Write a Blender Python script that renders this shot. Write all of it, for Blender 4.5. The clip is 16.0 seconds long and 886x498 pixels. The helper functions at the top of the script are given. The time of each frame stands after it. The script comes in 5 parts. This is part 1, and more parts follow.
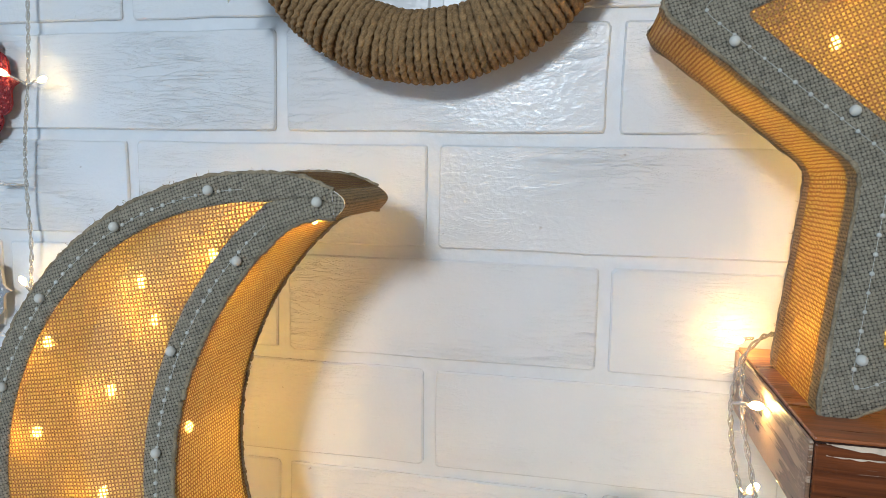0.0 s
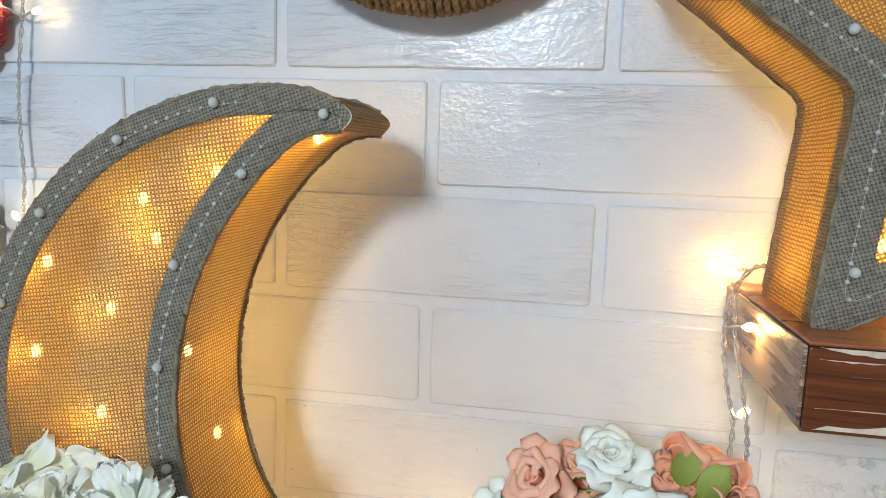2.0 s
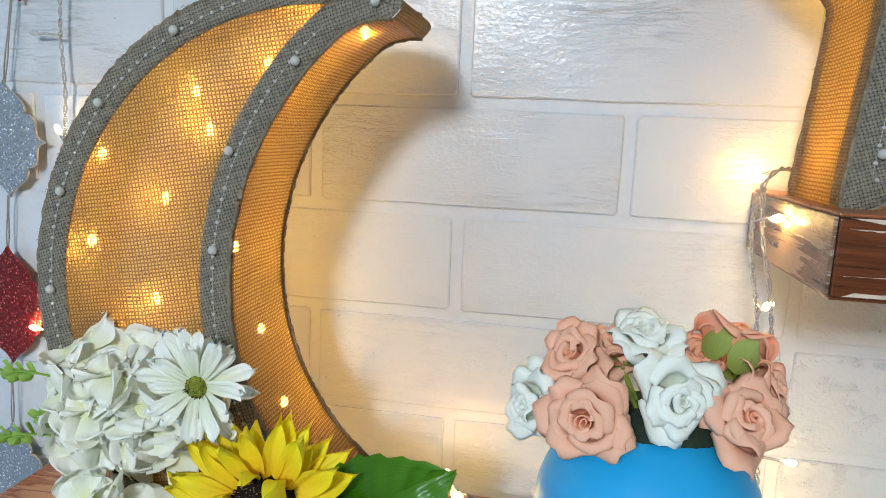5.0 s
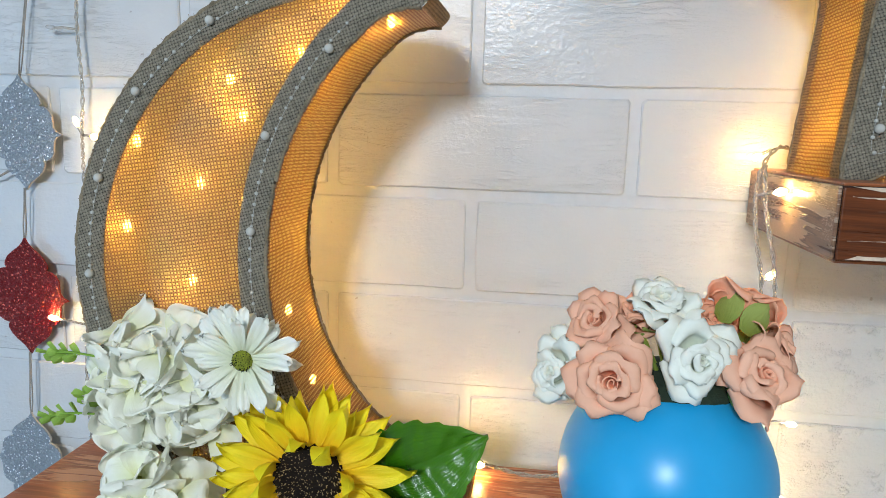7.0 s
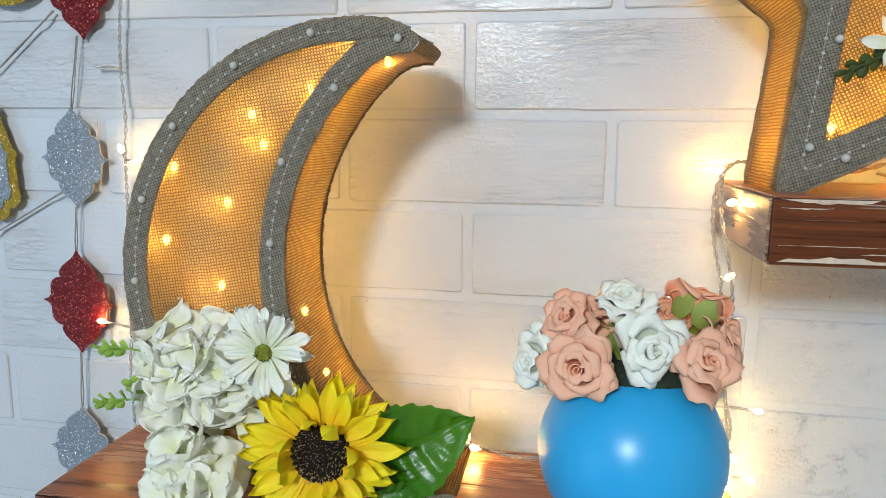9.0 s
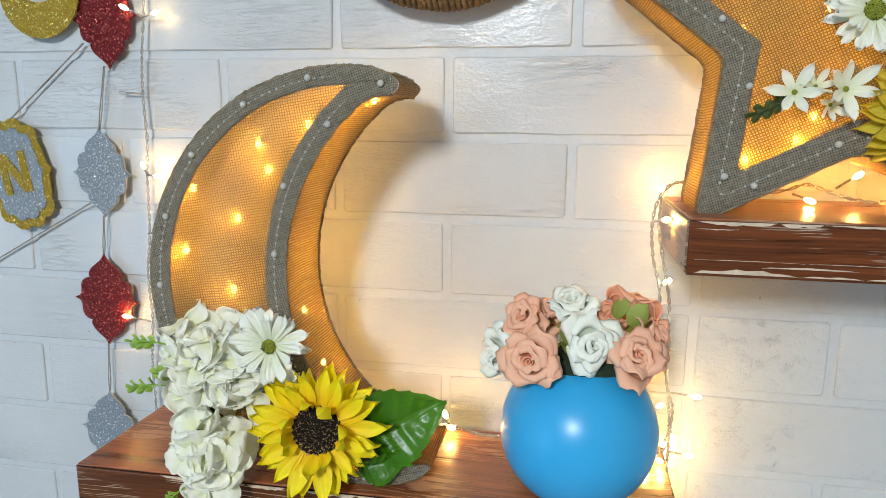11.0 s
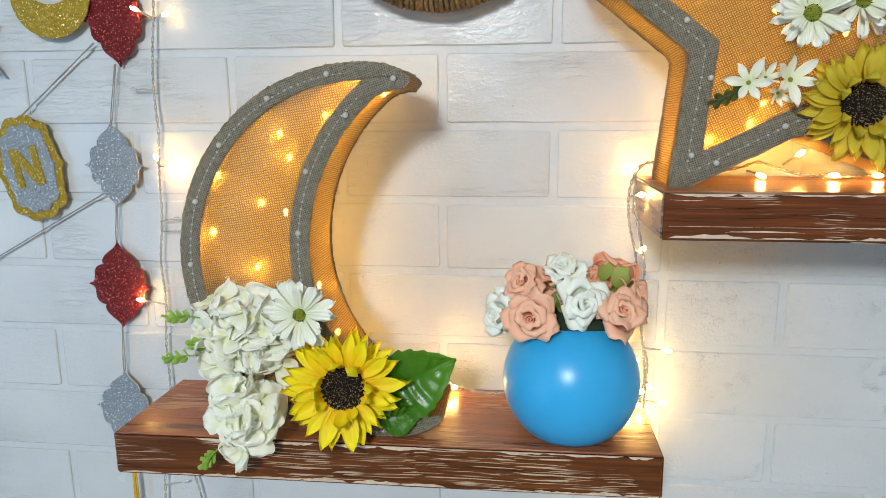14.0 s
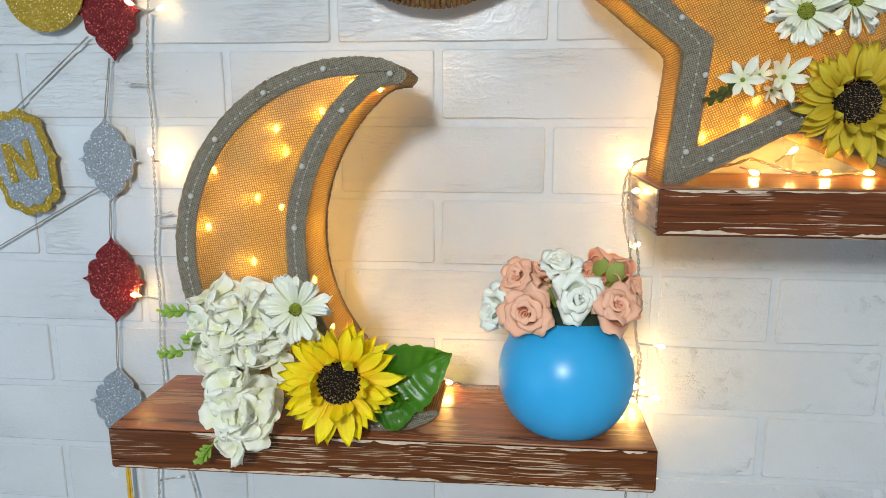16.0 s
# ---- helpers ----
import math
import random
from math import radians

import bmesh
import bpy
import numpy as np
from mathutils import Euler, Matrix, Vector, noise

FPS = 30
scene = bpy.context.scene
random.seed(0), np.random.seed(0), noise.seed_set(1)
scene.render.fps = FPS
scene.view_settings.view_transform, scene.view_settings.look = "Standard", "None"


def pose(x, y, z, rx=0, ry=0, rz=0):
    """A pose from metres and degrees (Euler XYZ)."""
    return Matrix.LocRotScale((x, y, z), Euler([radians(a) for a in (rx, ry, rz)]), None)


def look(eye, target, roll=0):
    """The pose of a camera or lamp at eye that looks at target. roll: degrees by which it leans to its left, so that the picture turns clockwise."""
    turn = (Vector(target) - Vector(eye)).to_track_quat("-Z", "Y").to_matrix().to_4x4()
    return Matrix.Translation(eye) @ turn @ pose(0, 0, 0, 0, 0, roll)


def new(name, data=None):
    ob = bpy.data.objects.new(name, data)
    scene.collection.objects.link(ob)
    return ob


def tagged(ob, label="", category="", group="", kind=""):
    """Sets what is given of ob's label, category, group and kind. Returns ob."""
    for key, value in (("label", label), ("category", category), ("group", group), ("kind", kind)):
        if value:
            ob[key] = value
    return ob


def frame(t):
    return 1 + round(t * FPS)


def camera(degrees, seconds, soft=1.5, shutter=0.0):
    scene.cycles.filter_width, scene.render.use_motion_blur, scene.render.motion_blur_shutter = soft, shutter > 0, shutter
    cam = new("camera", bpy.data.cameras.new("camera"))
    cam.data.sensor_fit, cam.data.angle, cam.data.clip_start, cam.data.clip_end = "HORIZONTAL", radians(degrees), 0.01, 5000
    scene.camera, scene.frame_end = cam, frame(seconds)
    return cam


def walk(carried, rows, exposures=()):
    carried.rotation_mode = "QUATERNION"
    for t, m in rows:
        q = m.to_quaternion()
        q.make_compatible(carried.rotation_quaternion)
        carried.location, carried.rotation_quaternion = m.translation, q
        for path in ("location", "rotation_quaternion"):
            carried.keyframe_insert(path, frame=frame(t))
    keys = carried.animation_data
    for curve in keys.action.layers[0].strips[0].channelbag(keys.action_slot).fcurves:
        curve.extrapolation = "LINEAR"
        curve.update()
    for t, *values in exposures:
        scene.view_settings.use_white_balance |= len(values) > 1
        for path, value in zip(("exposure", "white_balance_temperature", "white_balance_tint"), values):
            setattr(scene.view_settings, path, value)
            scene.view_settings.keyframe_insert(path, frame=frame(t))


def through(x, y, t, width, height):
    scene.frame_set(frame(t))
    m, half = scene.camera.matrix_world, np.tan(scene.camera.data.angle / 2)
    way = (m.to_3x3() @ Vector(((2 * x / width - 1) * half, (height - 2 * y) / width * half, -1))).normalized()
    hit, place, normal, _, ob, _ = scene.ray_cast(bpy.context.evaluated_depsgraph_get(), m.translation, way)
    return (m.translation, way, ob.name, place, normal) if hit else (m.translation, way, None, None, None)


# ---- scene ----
cam = camera(65.7, 16.0, soft=0.65)
PATH = [
    (0, (0.102, -0.446, 1.639), (-0.298, 1.498, 1.395), 1.1),
    (0.5, (0.104, -0.449, 1.631), (-0.295, 1.495, 1.38), 1.5),
    (1, (0.103, -0.451, 1.621), (-0.295, 1.492, 1.36), 1.4),
    (1.5, (0.099, -0.453, 1.612), (-0.264, 1.497, 1.35), 2.0),
    (2, (0.094, -0.456, 1.603), (-0.253, 1.496, 1.334), 2.1),
    (2.5, (0.088, -0.458, 1.594), (-0.25, 1.492, 1.302), 1.6),
    (3, (0.085, -0.462, 1.586), (-0.257, 1.485, 1.278), 2.0),
    (3.5, (0.083, -0.466, 1.581), (-0.274, 1.476, 1.264), 2.0),
    (4, (0.081, -0.471, 1.574), (-0.251, 1.474, 1.248), 2.2),
    (4.5, (0.079, -0.477, 1.567), (-0.271, 1.462, 1.223), 2.2),
    (4.7, (0.079, -0.479, 1.563), (-0.272, 1.461, 1.229), 2.4),
    (7, (0.053, -0.508, 1.55), (-0.219, 1.444, 1.21), 1.7),
    (7.5, (0.054, -0.515, 1.548), (-0.245, 1.433, 1.206), 1.7),
    (8, (0.062, -0.525, 1.552), (-0.27, 1.416, 1.202), 1.4),
    (8.5, (0.074, -0.543, 1.56), (-0.27, 1.398, 1.222), 0.6),
    (8.7, (0.078, -0.551, 1.56), (-0.27, 1.392, 1.239), 0.6),
    (10.8, (0.122, -0.632, 1.59), (-0.264, 1.298, 1.235), 0.6),
    (11, (0.12, -0.636, 1.592), (-0.248, 1.297, 1.233), 0.6),
    (11.5, (0.112, -0.653, 1.595), (-0.243, 1.282, 1.237), 0.3),
    (12, (0.103, -0.672, 1.597), (-0.205, 1.272, 1.241), -0.3),
    (12.5, (0.095, -0.686, 1.593), (-0.171, 1.261, 1.223), 0.4),
    (13, (0.089, -0.701, 1.591), (-0.17, 1.248, 1.227), 0.4),
    (13.5, (0.086, -0.709, 1.592), (-0.17, 1.238, 1.214), 0.0),
    (14, (0.086, -0.712, 1.59), (-0.142, 1.238, 1.21), -0.2),
    (14.5, (0.086, -0.71, 1.588), (-0.14, 1.239, 1.2), -0.4),
    (15, (0.085, -0.717, 1.588), (-0.142, 1.232, 1.197), 0.0),
    (15.5, (0.083, -0.712, 1.587), (-0.132, 1.237, 1.196), -0.0),
    (16, (0.082, -0.715, 1.588), (-0.12, 1.238, 1.202), 0.1),
]
walk(cam, [(t, look(eye, target, roll)) for t, eye, target, roll in PATH],
     [(0, -0.04, 6150, 10), (4.5, -0.08, 6150, 10), (8.0, -0.08, 6250, 10), (11.0, -0.02, 6700, 10), (16, 0.0, 6750, 10)])

# ---- light ----
world = bpy.data.worlds.new("world")
scene.world = world
world.use_nodes = True
wn = world.node_tree
sky = wn.nodes.new("ShaderNodeTexSky")
sky.sky_type, sky.sun_disc = "NISHITA", False
sky.sun_elevation, sky.sun_rotation = radians(35), radians(120)
wn.links.new(sky.outputs["Color"], wn.nodes["Background"].inputs["Color"])
wn.nodes["Background"].inputs["Strength"].default_value = 0.1


def area_lamp(name, eye, target, sx, sy, watts, color):
    d = bpy.data.lights.new(name, "AREA")
    d.shape, d.size, d.size_y, d.energy, d.color = "RECTANGLE", sx, sy, watts, color
    ob = new(name, d)
    ob.matrix_world = look(eye, target)
    return ob


area_lamp("ceiling_lamp_light", (-0.22, -2.2, 2.28), (0.8, 0.0, 0.2), 0.3, 0.3, 36.5, (0.895, 0.965, 1.01))
# cool fill added on the left to tint the bricks bluish
area_lamp("window_light", (-1.55, -1.5, 1.25), (0.0, -0.8, 1.15), 0.9, 1.1, 13.0, (0.22, 0.58, 1.0))


# ---- materials ----
class Nodes:
    """A short way to write node trees."""

    def __init__(self, name):
        self.mat = bpy.data.materials.new(name)
        self.mat.use_nodes = True
        self.t = self.mat.node_tree
        self.t.nodes.clear()
        self.out = self.t.nodes.new("ShaderNodeOutputMaterial")

    def put(self, socket, value):
        if isinstance(value, bpy.types.NodeSocket):
            self.t.links.new(value, socket)
        elif value is not None:
            socket.default_value = (*value, 1.0) if isinstance(value, tuple) and len(value) == 3 and len(socket.default_value) == 4 else value

    def add(self, kind, outp=0, props=None, **ins):
        n = self.t.nodes.new("ShaderNode" + kind)
        for k, v in (props or {}).items():
            setattr(n, k, v)
        for k, v in ins.items():
            key = int(k[1:]) if k[0] == "i" and k[1:].isdigit() else k.replace("_", " ")
            self.put(n.inputs[key], v)
        return n.outputs[outp]

    def math(self, op, a, b=None, c=None, clamp=False):
        return self.add("Math", props={"operation": op, "use_clamp": clamp}, i0=a, i1=b, i2=c)

    def vec(self, op, a, b=None):
        return self.add("VectorMath", props={"operation": op}, i0=a, i1=b)

    def coord(self, which="Object"):
        return self.add("TexCoord", which)

    def scaled(self, v, s):
        return self.vec("MULTIPLY", v, s)

    def noise(self, v, scale, detail=3.0, rough=0.55, outp=0, dist=0.0):
        return self.add("TexNoise", outp, Vector=v, Scale=scale, Detail=detail, Roughness=rough, Distortion=dist)

    def ramp(self, fac, *stops):
        n = self.t.nodes.new("ShaderNodeValToRGB")
        e = n.color_ramp.elements
        while len(e) < len(stops):
            e.new(0.5)
        for el, (p, c) in zip(e, stops):
            el.position = p
            el.color = (c, c, c, 1) if isinstance(c, (int, float)) else (*c, 1)
        self.put(n.inputs[0], fac)
        return n.outputs[0]

    def mix(self, fac, a, b):
        n = self.t.nodes.new("ShaderNodeMix")
        n.data_type = "RGBA"
        self.put(n.inputs[0], fac)
        self.put(n.inputs[6], a)
        self.put(n.inputs[7], b)
        return n.outputs[2]

    def bump(self, h, dist, strength=1.0, normal=None):
        return self.add("Bump", Height=h, Distance=dist, Strength=strength, Normal=normal)

    def bsdf(self, color, rough=0.5, metal=0.0, normal=None, **more):
        return self.add("BsdfPrincipled", Base_Color=color, Roughness=rough, Metallic=metal, Normal=normal, **more)

    def done(self, shader):
        self.t.links.new(shader, self.out.inputs[0])
        return self.mat


def mat_foam(name, pitted):
    """White painted foam brick with pressed wood grain."""
    n = Nodes(name)
    p = n.add("NewGeometry", "Position")
    rnd = n.add("ObjectInfo", "Random")
    off = n.vec("ADD", p, n.add("CombineXYZ", X=n.math("MULTIPLY", rnd, 7.0), Y=0.0, Z=n.math("MULTIPLY", rnd, 3.0)))
    grain = n.noise(n.scaled(off, (9.0, 9.0, 55.0)), 1.0, 4.0, 0.55, dist=2.2)
    ridge = n.math("ABSOLUTE", n.math("SUBTRACT", grain, 0.5))
    crease = n.ramp(ridge, (0.0, 0.0), (0.02, 1.0))
    grain2 = n.noise(n.scaled(off, (30.0, 30.0, 160.0)), 1.0, 4.0, 0.6, dist=1.2)
    crease2 = n.ramp(n.math("ABSOLUTE", n.math("SUBTRACT", grain2, 0.5)), (0.0, 0.0), (0.03, 1.0))
    patch = n.ramp(n.noise(off, 9.0, 2.0), (0.45, 0.0), (0.64, 1.0))
    speck = n.add("TexVoronoi", "Distance", Vector=off, Scale=260.0)
    pits = n.ramp(n.noise(off, 75.0, 5.0, 0.7), (0.54, 0.0), (0.68, 1.0))
    fine = n.noise(off, 520.0, 3.0)
    h = n.math("MULTIPLY", n.math("ADD", n.math("MULTIPLY", n.math("SUBTRACT", crease, 1.0), 0.7), n.math("MULTIPLY", n.math("SUBTRACT", crease2, 1.0), 0.5)), n.math("MULTIPLY_ADD", patch, -0.85, -0.08))
    if pitted:
        h = n.math("ADD", n.math("MULTIPLY", h, 0.12), n.math("MULTIPLY", pits, n.math("MULTIPLY_ADD", patch, 1.3, 0.3)))
    h = n.math("ADD", h, n.math("MULTIPLY_ADD", n.math("ADD", fine, speck), 0.34, n.math("MULTIPLY", n.noise(n.scaled(off, (40.0, 40.0, 110.0)), 1.0, 3.0, dist=1.0), 0.7)))
    wear = n.ramp(n.noise(off, 6.0, 4.0), (0.3, (0.56, 0.585, 0.605)), (0.7, (0.64, 0.66, 0.675)))
    dirt = n.ramp(n.noise(off, 130.0, 2.0), (0.765, 0.0), (0.79, 1.0))
    col = n.mix(n.math("MULTIPLY", dirt, 0.55), wear, (0.3, 0.28, 0.26))
    rough = n.math("MULTIPLY_ADD", n.noise(off, 30.0, 3.0), 0.2, 0.28 if pitted else 0.13)
    return n.done(n.bsdf(col, rough, normal=n.bump(h, 0.0011 if pitted else 0.0005, 0.9), Specular_IOR_Level=0.42))


def mat_plain(name, color, rough=0.5, metal=0.0, scale=40.0, vary=0.12, bump=0.0003, **more):
    n = Nodes(name)
    p = n.coord()
    k = n.noise(p, scale, 4.0)
    k2 = n.noise(p, scale * 0.13, 2.0)
    f = n.math("ADD", n.math("MULTIPLY", k, 0.5), n.math("MULTIPLY", k2, 0.5))
    lo, hi = tuple(c * (1 - vary) for c in color), tuple(min(1.0, c * (1 + vary)) for c in color)
    col = n.ramp(f, (0.3, lo), (0.7, hi))
    return n.done(n.bsdf(col, n.math("MULTIPLY_ADD", k, 0.15, rough - 0.07), metal, n.bump(k, bump), **more))


def mat_burlap(name, color, pitch, glow, gaps, fuzz=0.5, film_color=(0.78, 0.6, 0.23)):
    """Jute cloth on a UV map in metres: crossing yarns, open gaps between them."""
    n = Nodes(name)
    uv = n.coord("UV")
    slow = n.vec("SUBTRACT", n.noise(uv, 12.0, 2.0, outp=1), (0.5, 0.5, 0.5))
    fast = n.vec("SUBTRACT", n.noise(uv, 120.0, 2.0, outp=1), (0.5, 0.5, 0.5))
    uw = n.vec("ADD", uv, n.vec("ADD", n.scaled(slow, (pitch * 2.2, pitch * 2.2, 0.0)), n.scaled(fast, (pitch * 0.5, pitch * 0.5, 0.0))))
    g = n.scaled(uw, (1.0 / pitch, 1.0 / pitch, 0.0))
    sep = n.t.nodes.new("ShaderNodeSeparateXYZ")
    n.put(sep.inputs[0], g)
    cx = n.math("ABSOLUTE", n.math("SINE", n.math("MULTIPLY", sep.outputs[0], math.pi)))
    cy = n.math("ABSOLUTE", n.math("SINE", n.math("MULTIPLY", sep.outputs[1], math.pi)))
    # each yarn has its own thickness along its run
    tx = n.math("MULTIPLY_ADD", n.noise(n.scaled(uv, (1.0 / pitch, 25.0, 0.0)), 0.8, 2.0), 0.7, gaps - 0.35)
    ty = n.math("MULTIPLY_ADD", n.noise(n.scaled(uv, (25.0, 1.0 / pitch, 0.0)), 0.8, 2.0), 0.7, gaps - 0.35)
    soft_x = n.math("MULTIPLY_ADD", n.math("SUBTRACT", tx, cx), 6.0, 0.5, True)
    soft_y = n.math("MULTIPLY_ADD", n.math("SUBTRACT", ty, cy), 6.0, 0.5, True)
    hole = n.math("MULTIPLY", soft_x, soft_y)
    check = n.add("TexChecker", 1, Vector=g, Scale=1.0)
    over = n.math("ADD", n.math("MULTIPLY", cx, check), n.math("MULTIPLY", cy, n.math("SUBTRACT", 1.0, check)))
    fibre = n.noise(uv, 1500.0, 3.0)
    h = n.math("ADD", n.math("MAXIMUM", n.math("MULTIPLY", n.math("MAXIMUM", cx, cy), 0.6), over), n.math("MULTIPLY", fibre, fuzz))
    slub = n.math("ADD", n.math("MULTIPLY", tx, check), n.math("MULTIPLY", ty, n.math("SUBTRACT", 1.0, check)))
    slub = n.math("MULTIPLY_ADD", n.math("SUBTRACT", slub, gaps), -0.9, 0.0)
    tone = n.math("MULTIPLY_ADD", n.noise(uv, 260.0, 3.0), 0.75, n.math("MULTIPLY_ADD", over, 0.4, slub))
    dark, light = tuple(c * 0.4 for c in color), tuple(min(1, c * 1.4) for c in color)
    col = n.ramp(tone, (0.25, dark), (0.85, light))
    nor = n.bump(h, pitch * 0.36, 1.0)
    body = n.bsdf(n.mix(n.math("MULTIPLY", hole, 0.0 if glow else 0.75), col, tuple(c * 0.12 for c in color)), 0.9, normal=nor)
    if not glow:
        return n.done(body)
    lit = n.add("BsdfTranslucent", Color=n.mix(0.4, col, (0.6, 0.36, 0.13)), Normal=nor)
    yarn = n.add("MixShader", i0=glow, i1=body, i2=lit)
    film = n.add("BsdfTranslucent", Color=film_color)
    clear = n.add("MixShader", i0=0.26, i1=film, i2=n.add("BsdfTransparent", Color=(0.98, 0.93, 0.8)))
    return n.done(n.add("MixShader", i0=hole, i1=yarn, i2=clear))


def mat_worn_wood(name, stain, bare, amount, end=False, comb_at=0.47):
    """Stained wood with the paint rubbed off along the grain and the edges; grain runs along x."""
    n = Nodes(name)
    p = n.coord()
    warp = n.noise(p, 7.0, 2.0, outp=1)
    q = n.vec("ADD", p, n.scaled(n.vec("SUBTRACT", warp, (0.5, 0.5, 0.5)), (0.0, 0.02, 0.007)))
    st = (100.0, 9.0, 240.0) if end else (6.0, 150.0, 330.0)
    grain = n.noise(n.scaled(q, st), 1.0, 4.0, 0.6)
    fine = n.noise(n.scaled(p, (40.0, 900.0, 900.0)), 1.0, 3.0)
    zone = n.noise(n.scaled(p, (9.0, 16.0, 26.0)), 1.0, 3.0)
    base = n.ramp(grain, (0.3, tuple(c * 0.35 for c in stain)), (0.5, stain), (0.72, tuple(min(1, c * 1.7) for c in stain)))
    base = n.mix(n.math("MULTIPLY", fine, 0.35), base, tuple(c * 0.4 for c in stain))
    k = n.math("ADD", n.math("MULTIPLY", grain, 0.6), n.math("MULTIPLY", zone, 0.62))
    comb = n.noise(n.scaled(q, (12.0, 420.0, 950.0)), 1.0, 1.0, 0.4)
    zone2 = n.ramp(n.noise(n.scaled(p, (13.0, 20.0, 30.0)), 1.0, 2.0), (comb_at, 0.0), (comb_at + 0.07, 1.0))
    lines = n.math("MULTIPLY", n.ramp(comb, (0.583, 0.0), (0.6, 1.0)), zone2)
    worn = n.math("MAXIMUM", n.ramp(k, (amount, 0.0), (amount + 0.025, 1.0)), lines)
    rim = n.ramp(n.math("SUBTRACT", k, 0.0), (amount - 0.03, 0.0), (amount - 0.004, 1.0), (amount + 0.012, 0.0))
    col = n.mix(worn, base, n.mix(fine, bare, tuple(c * 0.72 for c in bare)))
    col = n.mix(n.math("MULTIPLY", rim, 0.6), col, tuple(c * 0.12 for c in stain))
    h = n.math("SUBTRACT", n.math("MULTIPLY", grain, 0.6), n.math("MULTIPLY", worn, 0.5))
    rough = n.math("MULTIPLY_ADD", worn, 0.2, n.math("MULTIPLY_ADD", grain, 0.2, 0.2))
    return n.done(n.bsdf(col, rough, normal=n.bump(h, 0.0007, 0.7), Specular_IOR_Level=0.4))


def mat_glitter(name, color, spark):
    n = Nodes(name)
    p = n.coord()
    cell = n.add("TexVoronoi", "Color", Vector=p, Scale=1500.0)
    tilt = n.scaled(n.vec("SUBTRACT", cell, (0.5, 0.5, 0.5)), (1.3, 1.3, 1.3))
    nor = n.vec("NORMALIZE", n.vec("ADD", n.add("NewGeometry", "Normal"), tilt))
    pick = n.ramp(n.add("TexVoronoi", "Color", Vector=p, Scale=900.0), (0.8, 0.0), (0.85, 1.0))
    shade = n.noise(p, 600.0, 2.0)
    col = n.mix(shade, tuple(c * 0.55 for c in color), tuple(min(1, c * 1.4) for c in color))
    col = n.mix(pick, col, spark)
    return n.done(n.bsdf(col, 0.3, n.math("MULTIPLY_ADD", pick, 0.5, 0.35), nor))


def mat_petal(name, base, tip, through=0.25, rough=0.6, vein=260.0, stripe=1.0):
    """Cloth or foam petal: UV x runs across, y from the base to the tip."""
    n = Nodes(name)
    uv = n.coord("UV")
    sep = n.t.nodes.new("ShaderNodeSeparateXYZ")
    n.put(sep.inputs[0], uv)
    rnd = n.add("ObjectInfo", "Random")
    p = n.add("NewGeometry", "Position")
    g = n.noise(n.scaled(uv, (22.0, 2.0, 0.0)), 1.0, 3.0)
    f = n.math("ADD", sep.outputs[1], n.math("MULTIPLY_ADD", g, 0.5 * stripe, -0.25 * stripe))
    col = n.ramp(f, (0.05, base), (0.75, tip))
    col = n.mix(n.math("MULTIPLY", n.noise(p, vein, 2.0), 0.16), col, tuple(c * 0.6 for c in base))
    col = n.mix(n.math("MULTIPLY", rnd, 0.14), col, base)
    nor = n.bump(n.math("ADD", g, n.math("MULTIPLY", n.noise(p, 900.0, 2.0), 0.25 * stripe)), 0.0006 * stripe, 0.7)
    a = n.bsdf(col, rough, normal=nor)
    b = n.add("BsdfTranslucent", Color=col, Normal=nor)
    return n.done(n.add("MixShader", i0=through, i1=a, i2=b))


def mat_emit(name, color, strength):
    n = Nodes(name)
    return n.done(n.add("Emission", Color=color, Strength=strength))


M_FOAM = mat_foam("white_foam_brick", False)
M_FOAM_R = mat_foam("white_pitted_brick", True)
M_JOINT = mat_plain("white_joint_paint", (0.59, 0.615, 0.635), 0.4, scale=120.0, vary=0.05, bump=0.0006)
M_PLASTER = mat_plain("pale_plaster", (0.62, 0.62, 0.61), 0.8, scale=30.0, vary=0.04)
M_FLOOR = mat_plain("beige_floor", (0.46, 0.41, 0.35), 0.4, scale=12.0, vary=0.15)
M_JUTE_PANEL = mat_burlap("open_jute_cloth", (0.215, 0.128, 0.054), 0.00205, 0.13, 0.78, 0.5, (0.7, 0.55, 0.2))
M_JUTE_SIDE = mat_burlap("side_jute_cloth", (0.24, 0.125, 0.045), 0.00215, 0.15, 0.78)
M_JUTE_GREY = mat_burlap("grey_jute_band", (0.235, 0.205, 0.15), 0.0018, 0.0, 0.46, 1.7)
M_JUTE_BROWN = mat_burlap("brown_jute_edge", (0.3, 0.19, 0.08), 0.0018, 0.0, 0.44, 1.4)
M_HEM = mat_plain("frayed_jute_hem", (0.23, 0.185, 0.12), 0.95, scale=900.0, vary=0.6, bump=0.0008)
M_ROPE = mat_plain("jute_rope", (0.22, 0.132, 0.056), 0.95, scale=900.0, vary=0.6, bump=0.0008)
M_CARD = mat_plain("inner_cardboard", (0.62, 0.47, 0.29), 0.9, scale=60.0)
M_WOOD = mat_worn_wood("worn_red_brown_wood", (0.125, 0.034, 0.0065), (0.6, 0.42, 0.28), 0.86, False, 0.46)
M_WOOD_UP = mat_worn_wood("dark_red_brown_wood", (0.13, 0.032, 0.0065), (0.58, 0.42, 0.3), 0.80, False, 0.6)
# top stain lightened past the fronts: the wall's reflected glow is in the colour
M_WOOD_TOP_LIT = mat_worn_wood("glossy_brown_wood_top_lit", (0.36, 0.115, 0.042), (0.58, 0.31, 0.18), 0.69)
